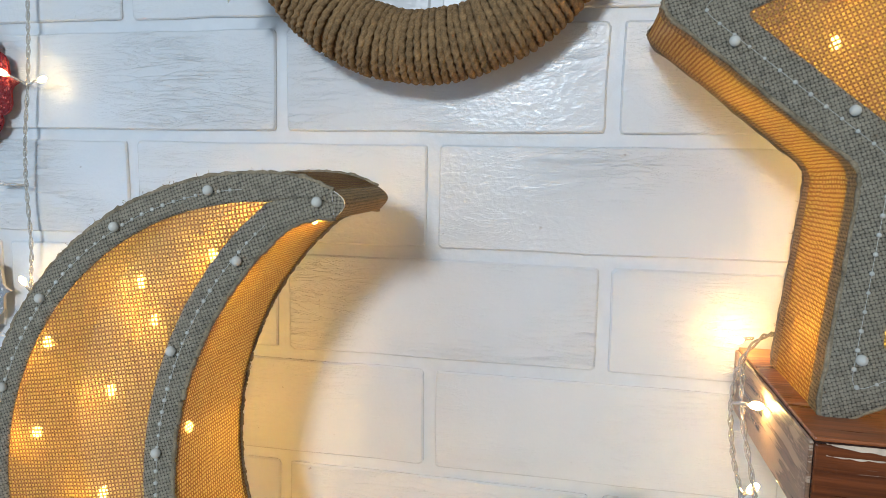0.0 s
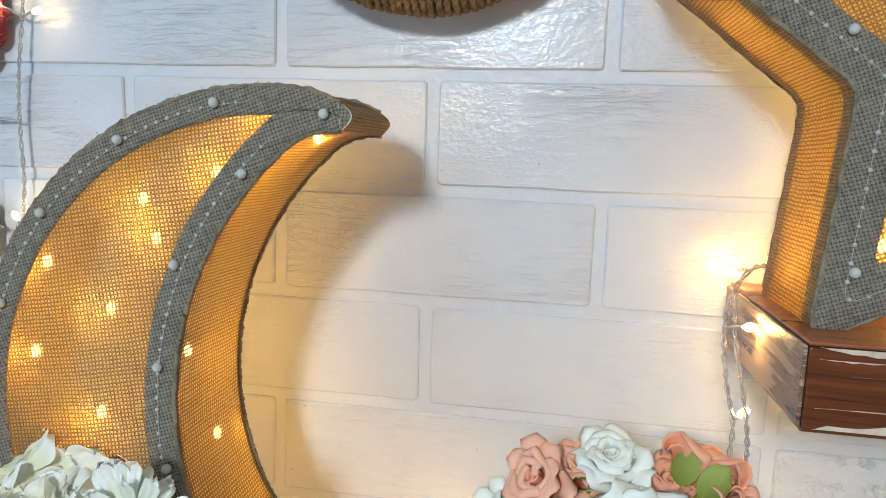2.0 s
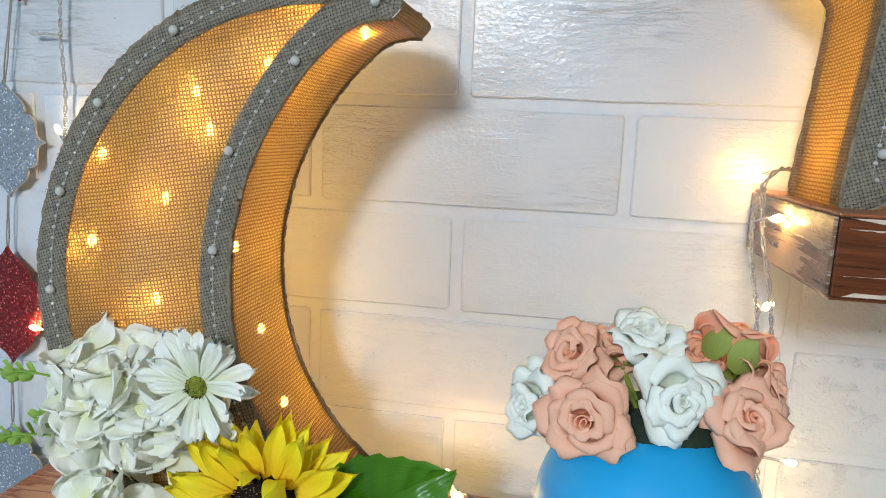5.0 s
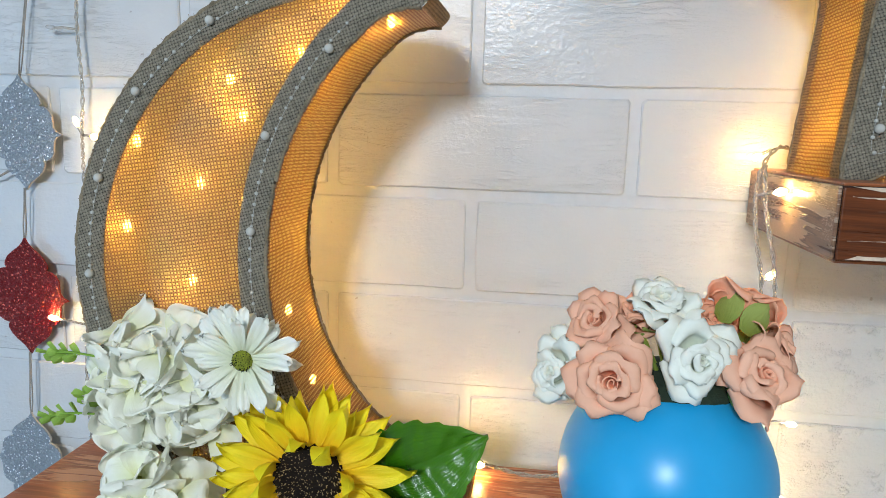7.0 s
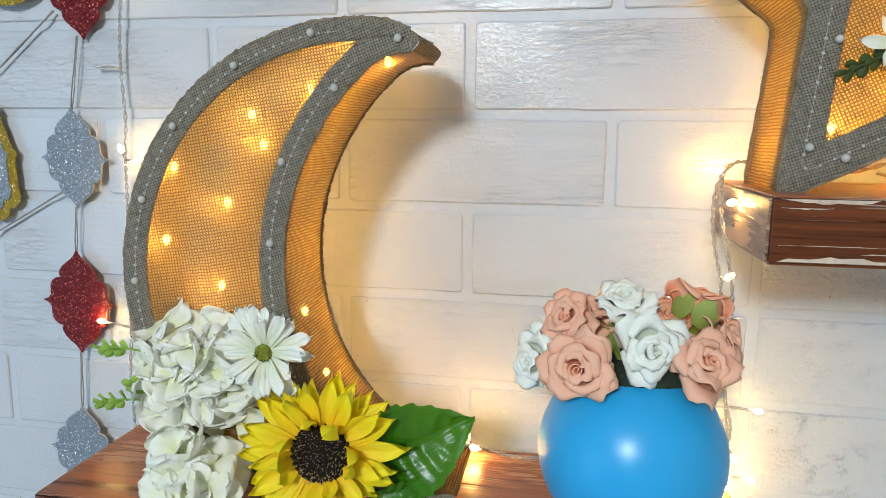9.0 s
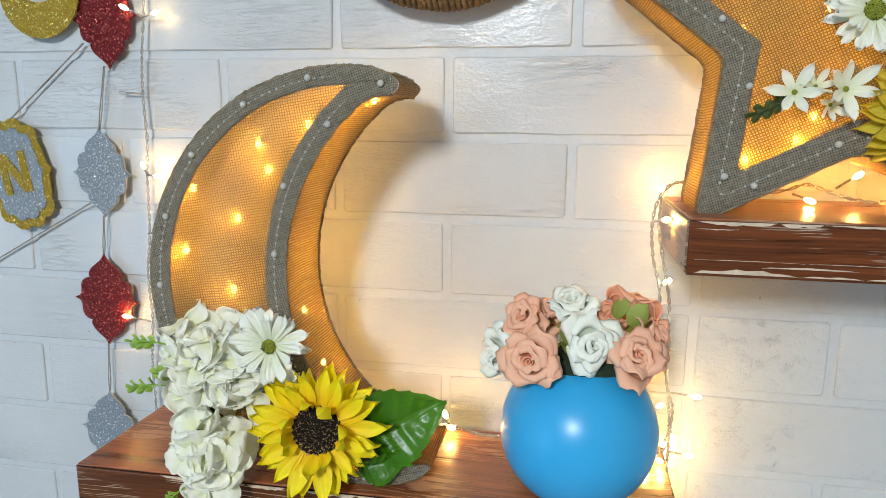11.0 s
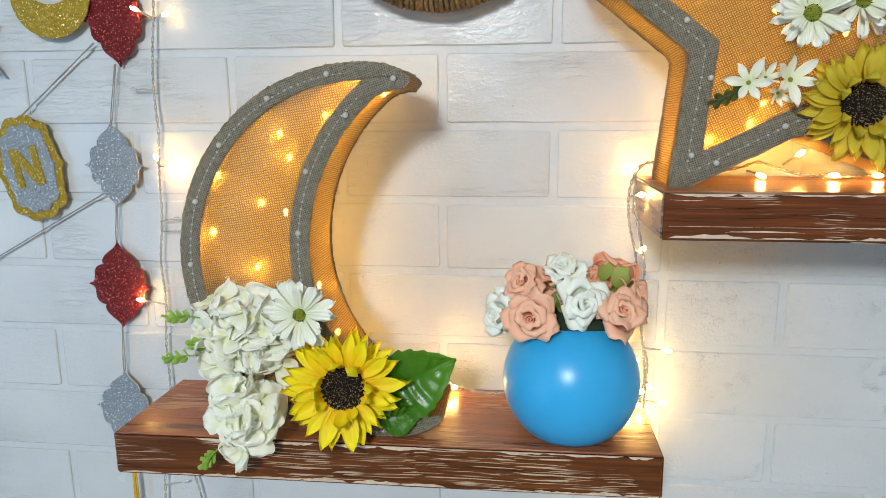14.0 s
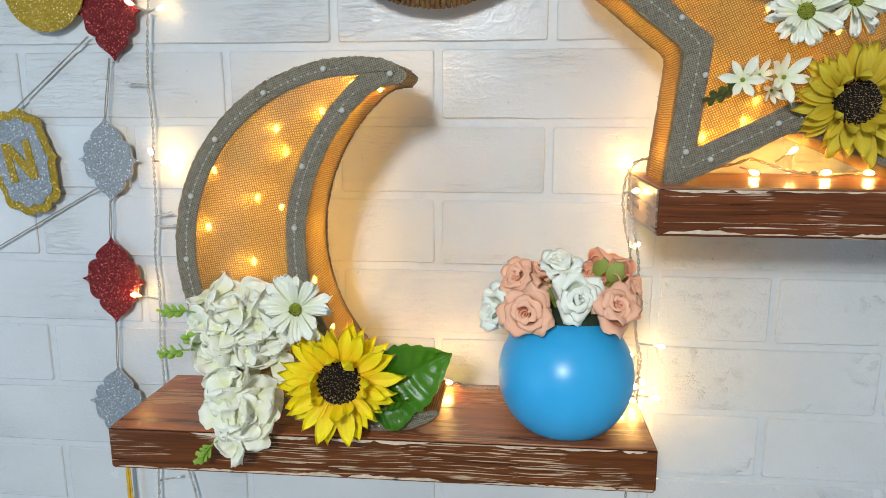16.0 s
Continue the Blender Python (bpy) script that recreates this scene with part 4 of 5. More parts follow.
M_SUN = mat_petal("sunflower_yellow", (0.97, 0.6, 0.004), (0.99, 0.86, 0.012), 0.1)
M_SUN2 = mat_petal("faded_lemon_yellow", (0.6, 0.4, 0.01), (0.8, 0.66, 0.06), 0.25)
M_WHITE = mat_petal("cream_white_petal", (0.82, 0.84, 0.46), (0.98, 0.97, 0.88), 0.18, stripe=0.4)
M_DAISY = mat_petal("white_daisy_petal", (0.84, 0.87, 0.6), (0.97, 0.97, 0.88), 0.12)
M_PEACH = mat_petal("peach_foam_petal", (0.99, 0.42, 0.235), (0.99, 0.57, 0.385), 0.12, 0.75, stripe=0.12)
M_ORANGE = mat_petal("orange_peach_foam_petal", (0.98, 0.35, 0.16), (0.99, 0.5, 0.31), 0.16, 0.75, stripe=0.12)
M_MINT = mat_petal("mint_white_foam_petal", (0.86, 0.91, 0.74), (0.97, 0.98, 0.88), 0.12, 0.75, stripe=0.12)
M_LEAF = mat_petal("glossy_green_leaf", (0.03, 0.14, 0.004), (0.075, 0.25, 0.008), 0.14, 0.2)
M_SPRIG = mat_petal("light_green_sprig", (0.24, 0.42, 0.04), (0.36, 0.56, 0.09), 0.2)
M_DARKLEAF = mat_petal("dark_olive_leaf", (0.03, 0.06, 0.01), (0.06, 0.1, 0.02), 0.15)
M_OLIVE = mat_petal("olive_sepal", (0.3, 0.38, 0.06), (0.42, 0.5, 0.12), 0.2)
M_SEED = mat_plain("dark_seed_head", (0.012, 0.008, 0.006), 0.8, scale=900.0, vary=0.6, bump=0.001, Specular_IOR_Level=0.15)
M_SEEDTIP = mat_plain("pale_seed_tip", (0.42, 0.3, 0.14), 0.7, scale=900.0, vary=0.3)
M_GREENEYE = mat_plain("green_flower_eye", (0.26, 0.29, 0.02), 0.8, scale=1200.0, vary=0.6, bump=0.0015)
M_DARKFOAM = mat_plain("dark_green_foam", (0.02, 0.035, 0.018), 0.9, scale=300.0, vary=0.5, bump=0.001)


def seed_head(ob, m, r, dome, rnd, dark=M_SEED, tips=M_SEEDTIP, count=420):
    """A dome packed with small pointed seeds."""
    me = ball("seed_head", r, dark, 28, 12, (1, 1, dome))
    head = part("seed_head", me, ob, "dark domed seed head", m)
    vs, fs = [], []
    for i in range(count):
        t = (i + 0.5) / count
        q, a = min(r * 0.985, r * math.sqrt(t) * 0.98 + rnd.gauss(0, r * 0.035)), i * 2.39996 + rnd.gauss(0, 0.12)
        q = abs(q)
        z = dome * math.sqrt(max(0.0, r * r - q * q))
        x, y = q * math.cos(a), q * math.sin(a)
        h = 0.0013 * rnd.uniform(0.1, 1.6) * (0.35 + 0.75 * t)
        s = 0.00028 * rnd.uniform(0.5, 1.5)
        o = len(vs)
        dx, dy = x / r * 0.6 * h + rnd.uniform(-1, 1) * s, y / r * 0.6 * h + rnd.uniform(-1, 1) * s
        vs += [(x + s, y, z - 0.0002), (x - s, y + s, z - 0.0002), (x - s, y - s, z - 0.0002), (x + dx + s * 0.7, y + dy, z + h), (x + dx - s * 0.5, y + dy + s * 0.5, z + h), (x + dx - s * 0.5, y + dy - s * 0.5, z + h)]
        fs += [(o, o + 1, o + 4, o + 3), (o + 1, o + 2, o + 5, o + 4), (o + 2, o, o + 3, o + 5), (o + 3, o + 4, o + 5)]
    tip = part("seed_fuzz", mesh_of("seed_fuzz", vs, fs, tips), head, "", m)
    return tagged(tip, kind="stuff")


def sunflower(name, at, axis, r, mat, label, seed, spin=0.0):
    rnd = random.Random(seed)
    ob = thing(name, at, label, "flower", "yellow sunflowers")
    m = facing(at, axis, spin)
    L = r * 0.70
    ms = [petal_mesh("petal", L * k, r * 0.122, mat, s, b, 0.32, 0.13, 0.85, 0.4, 0.35, 6, 10, 0.45) for s, (k, b) in enumerate(((1.0, -0.12), (0.93, 0.1), (1.05, -0.25), (0.9, 0.18)))]
    ring(ob, ms, m, 24, r * 0.33, -2, rnd, 8, 0, -0.002, 0.16)
    ring(ob, ms, m, 22, r * 0.32, 14, rnd, 10, 11, 0.0, 0.2)
    short = [petal_mesh("petal", L * 0.55, r * 0.11, mat, s + 9, 0.5, 0.6, 0.06, 0.75, 0.4, 0.4, 4, 7, 0.5) for s in range(2)]
    ring(ob, short, m, 9, r * 0.33, 42, rnd, 14, 5, 0.001, 0.2)
    seed_head(ob, m @ Matrix.Translation((0, 0, -0.001)), r * 0.375, 0.42, rnd)
    return ob


def daisy(name, at, axis, r, label, seed, mat=M_DAISY, eye=0.185, n=15):
    rnd = random.Random(seed)
    ob = thing(name, at, label, "flower", "white daisies")
    m = facing(at, axis)
    ms = [petal_mesh("petal", r * 0.84, r * 0.125, mat, s, b, -0.25, 0.14, 0.3, 0.5, 0.3, 8, 10, 0.78, 0.13) for s, b in enumerate((-0.2, 0.08, -0.38, 0.2))]
    ring(ob, ms, m, n + 4, r * 0.17, 2, rnd, 11, 0, -0.001, 0.2)
    ring(ob, ms, m, n + 1, r * 0.16, 20, rnd, 12, 12, 0.0, 0.24)
    seed_head(ob, m, r * eye, 0.6, rnd, M_GREENEYE, M_SEED, 60)
    return ob


sunflower("sunflower", (-0.0605, -0.184, 1.3665), (0.1, -1, 0.1), 0.0515, M_SUN, "bright yellow fabric sunflower with dark seed head", 2, 20)
daisy("daisy", (-0.094, -0.188, 1.4305), (0.12, -1, 0.05), 0.0295, "white fabric daisy with a green eye", 3)

# serrated leaf beside the sunflower
leaf = thing("leaf", (-0.03, -0.166, 1.36), "glossy green serrated fabric leaf beside the sunflower", "leaf")
vs, fs, uv = [], [], []
NU, NV = 20, 48
for i in range(NV + 1):
    v = i / NV
    w = 0.0305 * max(0.03, math.sin(math.pi * v ** 0.72)) ** 0.85
    for j in range(NU + 1):
        u = 2 * j / NU - 1
        tooth = 1 + (0.11 * ((v * 8) % 1.0) if abs(u) > 0.93 else 0)
        vein = abs(((v * 7 - abs(u) * 1.6) % 1.0) - 0.5)
        x = 0.068 * v - 0.006 * abs(u) * (1 - v)
        y = u * w * tooth
        z = 0.3 * abs(y) - 0.0016 * math.exp(-(u * 9) ** 2) + 0.0042 * vein ** 1.5 * min(1, abs(u) * 4) + 0.003 * math.sin(v * 5 + u) + 0.002 * noise.noise((u * 2, v * 5, 1.0)) - 0.010 * v * v
        vs.append((x, y, z))
        uv.append((u, v))
k = NU + 1
fs = [(i * k + j, (i + 1) * k + j, (i + 1) * k + j + 1, i * k + j + 1) for i in range(NV) for j in range(NU)]
lmx = Matrix.Translation((-0.03, -0.163, 1.3585)) @ Matrix(((0.93, -0.25, 0.13, 0), (-0.12, -0.1, -0.99, 0), (0.28, 0.96, -0.1, 0), (0, 0, 0, 1)))
part("blade", mesh_of("blade", vs, fs, M_LEAF, uv, True), leaf, "", lmx)
small = [(x * 0.62, y * 0.5, z) for x, y, z in vs]
lmx2 = Matrix.Translation((-0.032, -0.17, 1.338)) @ Matrix(((0.98, 0.05, 0.13, 0), (-0.1, -0.45, -0.88, 0), (0.0, 0.88, -0.46, 0), (0, 0, 0, 1)))
part("blade", mesh_of("blade", small, fs, M_LEAF, uv, True), leaf, "", lmx2)
part("stem", mesh_of("stem", *sweep([[(-0.05, -0.165, 1.355), (-0.033, -0.165, 1.3625), (-0.01, -0.168, 1.37)]], 0.0012, 6), M_LEAF), leaf)

# white hydrangea bunches
FLORET = [petal_mesh("petal", 0.0215, 0.0138, M_WHITE, s, (0.15, -0.25, 0.3, -0.1, 0.05, -0.4)[s], (0.15, -0.2, 0.25, 0.05, -0.25, 0.1)[s], 0.17, 0.3, 0.22, 0.06, 14, 12, 0.68, 0.12) for s in range(6)]


def bunch(centre, radii, count, base, label, seed, size=1.0):
    """A loose head of four- and five-petalled ruffled florets on a rounded mass."""
    rnd = random.Random(seed)
    ob = thing("white_blossom_bunch", base, label, "flower", "white blossom bunches")
    for i in range(count):
        t = (i + 0.5) / count
        a = i * 2.39996 + rnd.uniform(-0.3, 0.3)
        q = math.sqrt(t) * 0.98
        d = Vector((q * math.cos(a), -math.sqrt(max(0.02, 1 - q * q)), q * math.sin(a)))
        at = Vector(centre) + Vector((d.x * radii[0], d.y * radii[1], d.z * radii[2])) * rnd.uniform(0.72, 1.14)
        axis = d + Vector((rnd.uniform(-0.5, 0.5), -0.35, rnd.uniform(-0.35, 0.6)))
        m = facing(at, axis, rnd.uniform(0, 360))
        n = rnd.choice((4, 4, 5))
        for k in range(n):
            s = size * rnd.uniform(0.75, 1.2)
            mm = m @ pose(0, 0, 0, 0, 0, 360 * k / n + rnd.uniform(-14, 14)) @ pose(0.0008, 0, 0, rnd.uniform(-28, 28), -rnd.uniform(-4, 34), 0) @ Matrix.Diagonal((s, s, s, 1))
            part("petal", rnd.choice(FLORET), ob, "", mm)
        part("floret_eye", FLORET_EYE, ob, "", m @ Matrix.Translation((0, 0, 0.001)))
    part("heart", ball("heart", 1.0, M_HEART, 16, 10, tuple(0.72 * c for c in radii)), ob, "pale green heart of the bunch", Matrix.Translation(centre))
    return ob


M_HEART = mat_plain("pale_green_cloth", (0.66, 0.7, 0.4), 0.9, scale=300.0, vary=0.3, bump=0.001)
FLORET_EYE = ball("floret_eye", 0.0012, M_GREENEYE, 6, 4)
bunch((-0.15, -0.152, 1.405), (0.045, 0.024, 0.035), 25, (-0.155, -0.165, 1.38), "bunch of ruffled white fabric blossoms tied to the crescent", 11)
bunch((-0.145, -0.178, 1.339), (0.0205, 0.017, 0.028), 10, (-0.145, -0.178, 1.315), "bunch of ruffled white fabric blossoms drooping over the shelf edge", 12, 0.95)


def sprig(at, way, label, seed, mat=None):
    mat = mat or M_SPRIG
    rnd = random.Random(seed)
    ob = thing("green_sprig", at, label, "sprig", "light green sprigs")
    at, way = Vector(at), Vector(way)
    tip = at + way
    part("stem", mesh_of("stem", *sweep([spline([at, at.lerp(tip, 0.5) + Vector((0, -0.002, 0.002)), tip], 5)], 0.0007, 5), mat), ob)
    me = petal_mesh("leaflet", 0.0088, 0.0034, mat, seed, 0.1, 0.3, 0.05, 0.35, 0.2, 0.1, 4, 6, 0.72)
    for i in range(9):
        t = 0.35 + 0.65 * i / 8
        side = (-1, 1, 0)[i % 3] if i < 8 else 0
        d = way.normalized() + Vector((-way.z, 0, way.x)).normalized() * side * rnd.uniform(0.6, 1.1) + Vector((0, rnd.uniform(-0.5, 0.1), 0))
        q = d.normalized().to_track_quat("X", "Z").to_matrix().to_4x4()
        part("leaflet", me, ob, "", Matrix.Translation(at.lerp(tip, t)) @ q @ pose(0, 0, 0, 60 + rnd.uniform(-25, 25)))
    return ob


SP = "light green plastic sprig among the white blossoms"
sprig((-0.186, -0.174, 1.421), (-0.027, 0.0, 0.0), SP, 1)
sprig((-0.189, -0.174, 1.387), (-0.028, 0.0, -0.004), SP, 2)
sprig((-0.164, -0.196, 1.315), (-0.014, -0.002, -0.015), SP, 3)
sprig((-0.178, -0.17, 1.39), (-0.016, -0.002, 0.006), SP, 4)


# foam roses
def thick(me, d):
    """The same sheet with a thickness."""
    bm = bmesh.new()
    bm.from_mesh(me)
    bmesh.ops.solidify(bm, geom=bm.faces[:], thickness=d)
    bm.to_mesh(me)
    bm.free()
    me.shade_smooth()
    return me


def rose(at, axis, r, mat, label, seed, open_=1.0, spin=0.0, sepals=0):
    """Thick foam petals wound round a bud: each layer wider and lower, flanks rolled back, the middle of the rim drawn out to a point."""
    r *= 0.8
    rnd = random.Random(seed)
    ob = thing("foam_rose", at, label, "flower", "foam roses in the vase")
    m = facing(at, axis, spin)
    ang = rnd.uniform(0, 360)
    # the rolled heart of the bud
    vs, fs, uv = [], [], []
    turns, nv = 44, 6
    for a in range(turns + 1):
        t = a / turns
        th = t * 2 * math.pi * 2.1
        for c in range(nv + 1):
            v = c / nv
            rad = r * (0.02 + 0.23 * t) * (0.7 + 0.3 * v) + r * 0.05 * v ** 3 * (0.6 + 0.4 * math.sin(th * 1.5))
            vs.append((rad * math.cos(th), rad * math.sin(th), r * (0.92 - 0.08 * t) * v * (1 + 0.06 * math.sin(th * 1.3 + seed))))
            uv.append((t * 4, v * 0.5))
    fs = [(a * (nv + 1) + c, a * (nv + 1) + c + 1, (a + 1) * (nv + 1) + c + 1, (a + 1) * (nv + 1) + c) for a in range(turns) for c in range(nv)]
    part("bud", thick(mesh_of("bud", vs, fs, mat, uv, True), r * 0.03), ob, "", m)
    # count, radius, height, half angle, roll, point
    layers = ((2, 0.27, 0.93, 96, 0.07, 0.10), (3, 0.38, 0.90, 78, 0.09, 0.16), (3, 0.53, 0.80, 74, 0.12, 0.26), (4, 0.67, 0.62, 60, 0.13, 0.42), (3, 0.76, 0.44, 70, 0.12, 0.64))
    for li, (n, rr, h, half, roll, point) in enumerate(layers[:-1] if sepals else layers):
        for i in range(n):
            ang += 360.0 / n + rnd.uniform(-12, 12)
            vs, fs, uv = [], [], []
            nu, nv = 14, 12
            sd = rnd.uniform(0, 50)
            half_a, grow, skew = half * rnd.uniform(0.9, 1.15), rnd.uniform(0.93, 1.08), rnd.uniform(-0.25, 0.25)
            for a in range(nv + 1):
                v = a / nv
                w = min(1.0, v / 0.62)
                over = max(0.0, v - 0.62) / 0.38
                for c in range(nu + 1):
                    u = 2 * c / nu - 1
                    e = min(1.0, abs(u - skew))
                    k = noise.noise((u * 1.4 + sd, v * 1.3, li))
                    tip = math.exp(-(e * 2.6) ** 2)
                    # the wall of the cup, then an arc outwards and down
                    rad = r * rr * grow * (0.25 + 0.75 * math.sin(w * math.pi / 2) ** 0.8) * (1 + 0.16 * k)
                    z = r * h * w * (1 - 0.08 * e * e)
                    turn = over * open_ * radians(205 - 115 * tip)
                    rho = r * (roll + (point - roll) * tip)
                    rad += rho * (1 - math.cos(turn))
                    z += rho * math.sin(turn) * (1 - 0.35 * tip) - r * 0.1 * over * e
                    z += r * 0.12 * noise.noise((u * 2.1 + sd, v * 1.2, li + 7.0)) * v
                    rad += r * 0.03 * math.sin(u * 7 + sd) * over
                    th = radians(half_a * u * (0.55 + 0.45 * math.sin(min(1.0, v * 1.25) * math.pi / 2)) * (1 - 0.22 * over))
                    vs.append((rad * math.cos(th), rad * math.sin(th), z))
                    uv.append((c / nu + sd, v))
            k = nu + 1
            fs = [(a * k + c, a * k + c + 1, (a + 1) * k + c + 1, (a + 1) * k + c) for a in range(nv) for c in range(nu)]
            part("petal", thick(mesh_of("petal", vs, fs, mat, uv, True), r * 0.035), ob, "", m @ pose(0, 0, -r * 0.25 * (li > 3), rnd.uniform(-13, 13), rnd.uniform(-13, 13), ang))
    me = petal_mesh("sepal", r * 0.9, r * 0.3, M_OLIVE, seed, 0.25, 0.3, 0.08, 0.6, 0.4, 0, 4, 6, 0.4)
    for i in range(5):
        part("sepal", me, ob, "olive green sepal", m @ pose(0, 0, -r * 0.25 if sepals else -r * 0.55, 0, 0, 72 * i + 10) @ pose(r * (0.5 if sepals else 0.12), 0, 0, 0, -10 if not sepals else -58, 0) @ Matrix.Diagonal((1.15, 1.5, 1, 1) if sepals else (1, 1, 1, 1)))
    part("stem", mesh_of("stem", *sweep([[m @ Vector((0, 0, -r * 0.4)), (Vector(at) * 0.45 + Vector((0.131, -0.13, 1.44)) * 0.55), (0.131, -0.13, 1.405)]], 0.0016, 6), M_OLIVE), ob)
    return ob


PL, WL, OL = "peach-pink foam rose in the blue vase", "mint-white foam rose in the blue vase", "orange-peach foam rose with olive sepals in the blue vase"
rose((0.0975, -0.156, 1.4255), (-0.28, -1, 0.12), 0.0225, M_PEACH, PL, 21)
rose((0.1345, -0.150, 1.4385), (0.25, -1, 0.15), 0.02, M_MINT, WL, 22)
rose((0.0735, -0.133, 1.4195), (-0.9, -0.75, 0.15), 0.02, M_MINT, WL, 23)
rose((0.0905, -0.130, 1.4445), (-0.55, -0.7, 0.6), 0.0185, M_PEACH, PL, 24)
rose((0.1235, -0.126, 1.4525), (-0.05, -0.45, 1), 0.0195, M_MINT, WL, 25)
rose((0.1625, -0.126, 1.449), (0.5, 0.5, 0.7), 0.024, M_ORANGE, OL, 26, 1.0, 0, 1)
rose((0.166, -0.146, 1.426), (0.35, -0.75, 0.55), 0.0225, M_PEACH, PL, 27)
rose((0.1765, -0.128, 1.4345), (0.9, -0.4, 0.35), 0.0195, M_PEACH, PL, 28)
rose((0.1105, -0.118, 1.4465), (-0.2, -0.6, 0.9), 0.0155, M_PEACH, PL, 29)
rose((0.1485, -0.12, 1.4425), (0.15, -0.6, 0.9), 0.0165, M_ORANGE, PL, 30)
plug = thing("foam_plug", (0.131, -0.13, 1.40), "dark green foam filling the vase mouth", "floral foam")
part("plug", ball("plug", 0.033, M_DARKFOAM, 24, 12, (1.05, 0.95, 0.5)), plug, "", Matrix.Translation((0.131, -0.128, 1.411)))

# flowers on the star
JAS = [petal_mesh("petal", 0.0175, 0.0033, M_DAISY, s, (0.2, -0.1, 0.35)[s], 0.3, 0.05, 0.7, 0.4, 0.2, 4, 7, 0.55) for s in range(3)]


def jasmine(at, axis, seed, size, label="white narrow-petalled fabric blossom on the star"):
    rnd = random.Random(seed)
    ob = thing("star_blossom", at, label, "flower", "white blossoms on the star")
    m = facing(at, axis, rnd.uniform(0, 60)) @ Matrix.Diagonal((size, size, size, 1))
    ring(ob, JAS, m, 6, 0.001, 22, rnd, 9, 0, 0.0, 0.15)
    part("eye", ball("eye", 0.0018, M_GREENEYE, 8, 6), ob, "", m)
    return ob


jasmine((0.2635, -0.124, 1.6155), (-0.1, -1, 0.1), 31, 1.15)
jasmine((0.2775, -0.12, 1.6195), (0.2, -1, 0.5), 32, 0.8)
jasmine((0.295, -0.124, 1.6175), (0.1, -1, 0.2), 33, 1.2)
jasmine((0.2885, -0.118, 1.6075), (0.1, -1, -0.3), 34, 0.8)
daisy("daisy", (0.308, -0.122, 1.668), (0.0, -1, 0.1), 0.0275, "white fabric daisy with a green eye on the star", 35, M_DAISY, 0.25, 14)
daisy("daisy", (0.3465, -0.116, 1.678), (0.2, -1, 0.2), 0.0275, "white fabric daisy with a green eye on the star", 36, M_DAISY, 0.25, 14)
sunflower("sunflower", (0.3495, -0.132, 1.598), (-0.05, -1, 0.0), 0.049, M_SUN2, "lemon-yellow fabric sunflower with dark seed head on the star", 37)
sprig((0.272, -0.12, 1.613), (-0.03, -0.001, -0.012), "dark green sprig under the star's blossoms", 38, M_DARKLEAF)
jasmine((-0.108, -0.052, 1.752), (-0.3, -1, -0.3), 39, 1.0, "small white fabric blossom tied to the jute wreath")


# ---- frayed fibres on the lanterns' hems ----
def fibres(ob, line, y, seed, step):
    rnd = random.Random(seed)
    paths = []
    for p, q in zip(line, line[1:]):
        for _ in range(max(1, int(math.hypot(q[0] - p[0], q[1] - p[1]) / step))):
            t = rnd.random()
            c = Vector((p[0] + (q[0] - p[0]) * t, 0, p[1] + (q[1] - p[1]) * t))
            c.y = y(c.x, c.z)
            d = Vector((rnd.uniform(-1, 1), rnd.uniform(-0.9, 0.5), rnd.uniform(-1, 1))).normalized() * rnd.uniform(0.0012, 0.0034)
            e = Vector((rnd.uniform(-1, 1), rnd.uniform(-1, 1), rnd.uniform(-1, 1))) * 0.0008
            paths.append([c, c + d * 0.6 + e, c + d])
    vs, fs = sweep(paths, 0.00013, 3)
    tagged(part("loose_fibre", mesh_of("loose_fibre", vs, fs, M_HEM), ob, "fuzz of loose jute fibres"), kind="stuff")


fibres(moon, outer, moon_front, 1, 0.0016)
fibres(moon, inner, moon_front, 2, 0.0016)
fibres(moon, inner, moon_back, 3, 0.002)
fibres(star, s_out, star_front, 4, 0.0022)
fibres(star, s_out, star_back, 5, 0.0026)


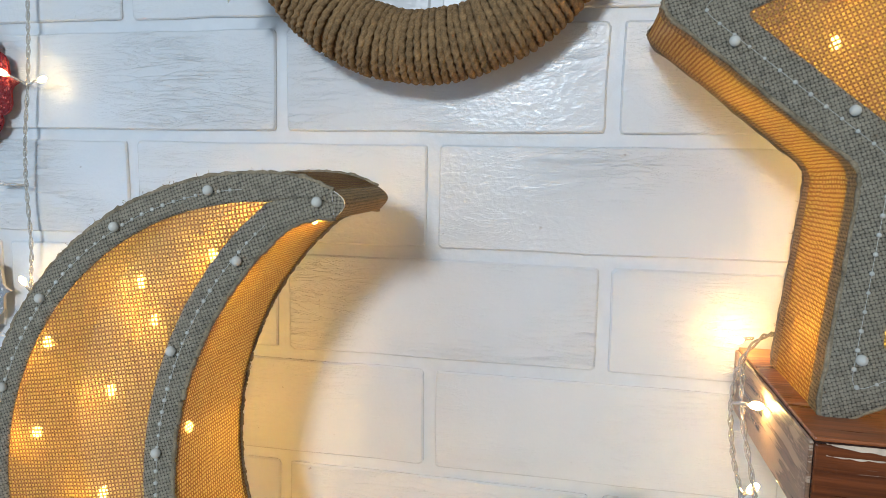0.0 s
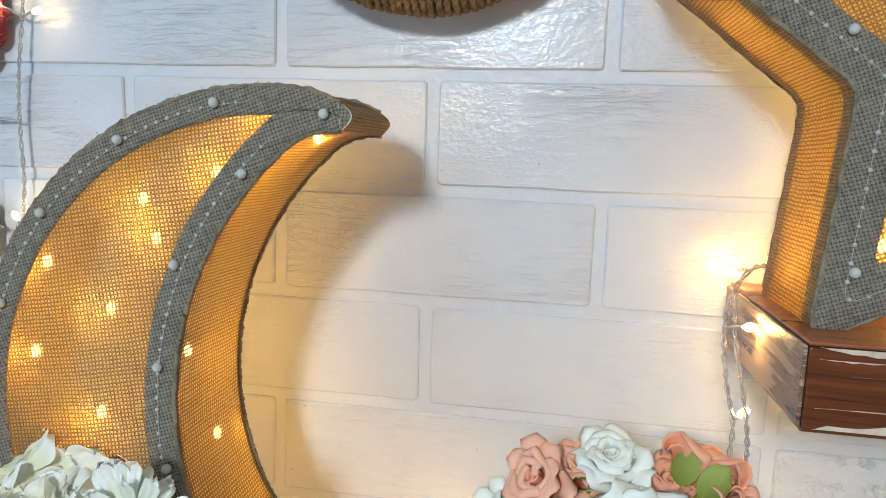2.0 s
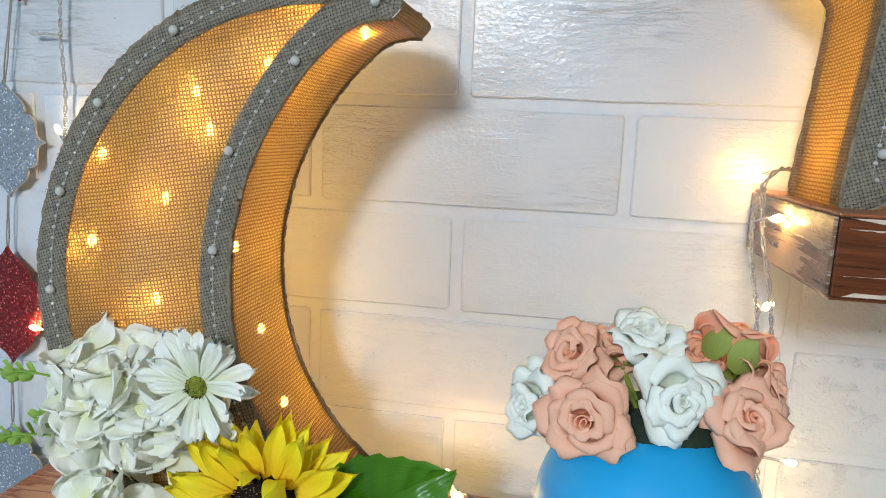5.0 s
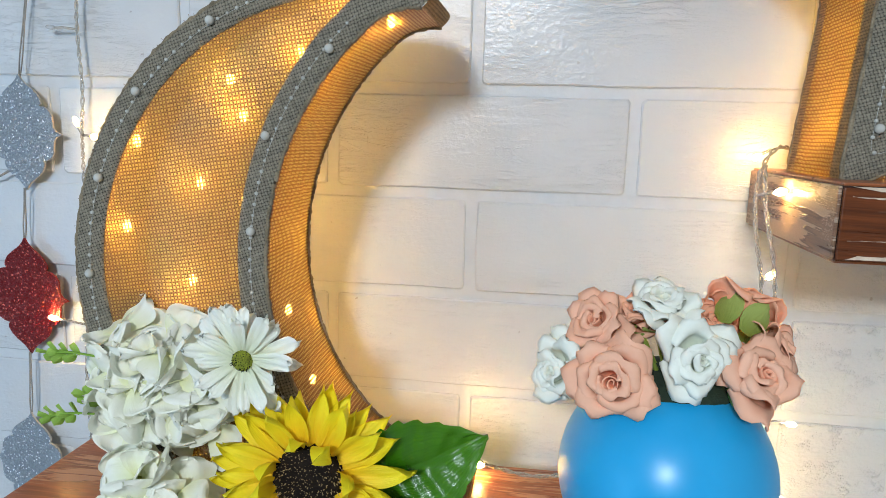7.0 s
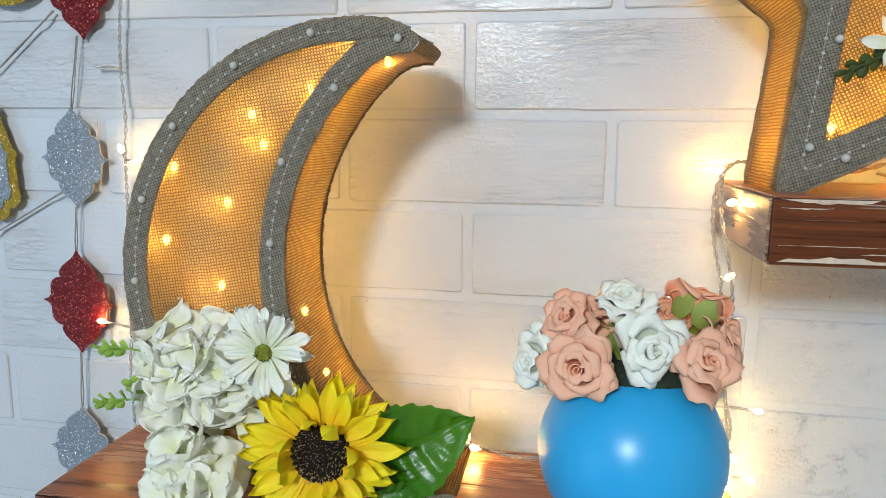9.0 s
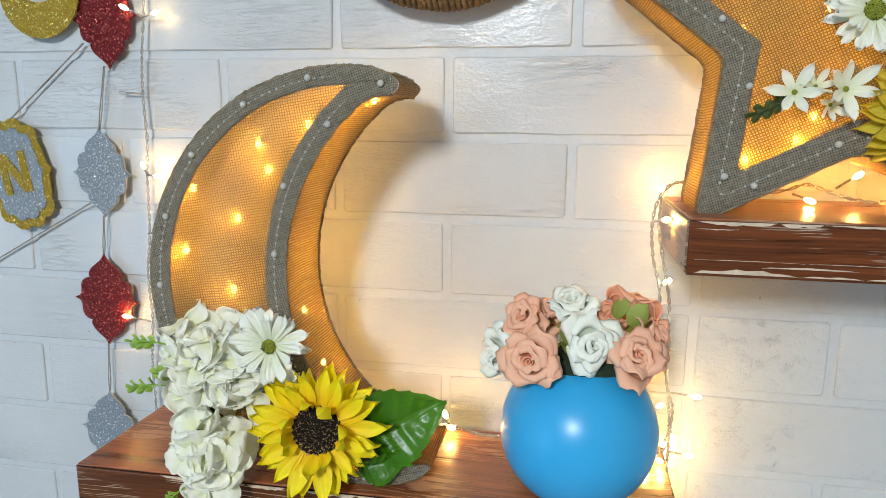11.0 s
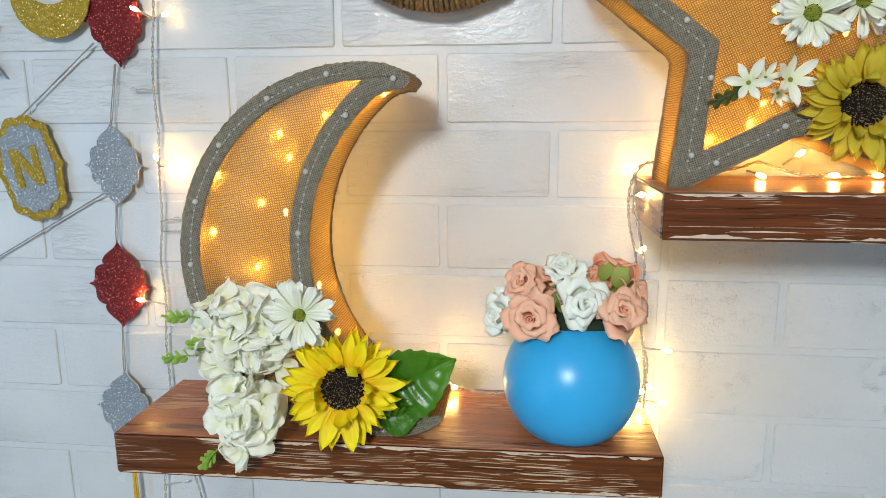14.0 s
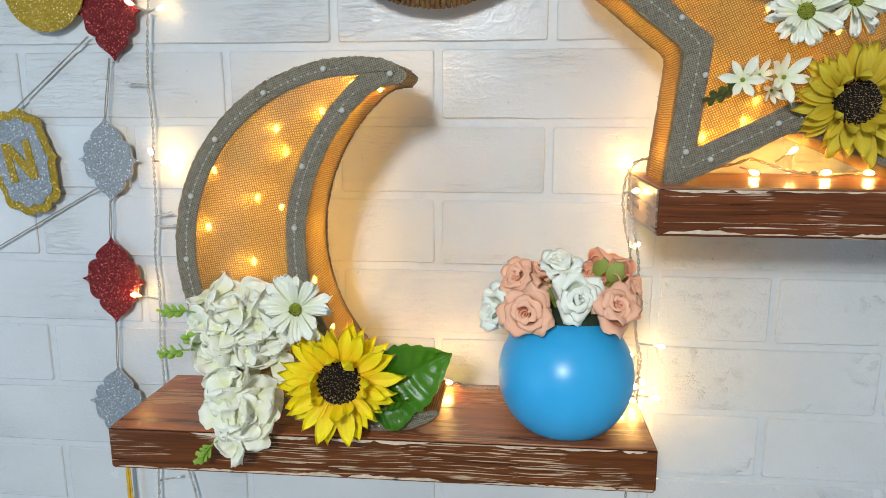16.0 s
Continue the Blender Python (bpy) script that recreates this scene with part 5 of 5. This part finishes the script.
# ---- foam bricks ----
def brick_mesh(name, w, h, seed, mat):
    """A brick with rounded corners, an uneven rim and a soft arris."""
    rnd = random.Random(seed)
    rim = []
    c = 0.0028
    for cx, cz, a0 in ((w / 2 - c, h / 2 - c, 0), (-w / 2 + c, h / 2 - c, 90), (-w / 2 + c, -h / 2 + c, 180), (w / 2 - c, -h / 2 + c, 270)):
        for a in (0, 45, 90):
            rim.append((cx + c * math.cos(radians(a0 + a)), cz + c * math.sin(radians(a0 + a))))
        nx = {0: (-1, 0), 90: (0, -1), 180: (1, 0), 270: (0, 1)}[a0]
        ln = (w - 2 * c) if nx[0] else (h - 2 * c)
        steps = 7 if nx[0] else 2
        x, z = rim[-1]
        for s in range(1, steps):
            rim.append((x + nx[0] * ln * s / steps, z + nx[1] * ln * s / steps))
    jit = [(rnd.gauss(0, 0.00028), rnd.gauss(0, 0.00028)) for _ in rim]
    vs, n = [], len(rim)
    for y, inset in ((0.0015, -0.0003), (-0.0012, 0.0), (-0.0022, 0.0011)):
        for (x, z), (jx, jz) in zip(rim, jit):
            l = math.hypot(x, z)
            vs.append((x - x / l * inset + jx, y, z - math.copysign(inset, z) * min(1, abs(z) / (h * 0.3)) + jz))
    fs = [(r * n + i, r * n + n + i, r * n + n + (i + 1) % n, r * n + (i + 1) % n) for r in range(2) for i in range(n)]
    fs.append(tuple(2 * n + i for i in range(n))[::-1])
    return mesh_of(name, vs, fs, mat)


EVEN = [-0.895, -0.671, -0.449, -0.220, 0.003, 0.232, 0.466, 0.69]
ODD = [-0.783, -0.557, -0.332, -0.104, 0.1165, 0.351, 0.575, 0.80]
ROW_H = 0.0762
made = {}
for row in range(-8, 7):
    zb = 1.4275 + row * ROW_H - 0.0002
    xs = EVEN if row % 2 == 0 else ODD
    for i, (a, b) in enumerate(zip(xs, xs[1:])):
        rough = a > 0.1 and zb < 1.44 and b > 0.3 and not (row % 2 and a < 0.2 and zb > 1.43)
        pieces = [(a, b)]
        if rough and a < 0.232 < b - 0.02 and a < 0.22:
            pieces = [(a, 0.232), (0.232, b)]
        for p, q in pieces:
            w = round(q - p - 0.0085, 4)
            isr = rough and p > 0.2
            key = (w, isr, (i + row) % 3)
            if key not in made:
                made[key] = brick_mesh("brick", w, ROW_H - 0.008, int(w * 1e4) + 7 * key[2] + isr, M_FOAM_R if isr else M_FOAM)
            ob = new("brick", made[key])
            ob.parent = wall
            ob.location = ((p + q) / 2, 0.0, zb + ROW_H / 2)
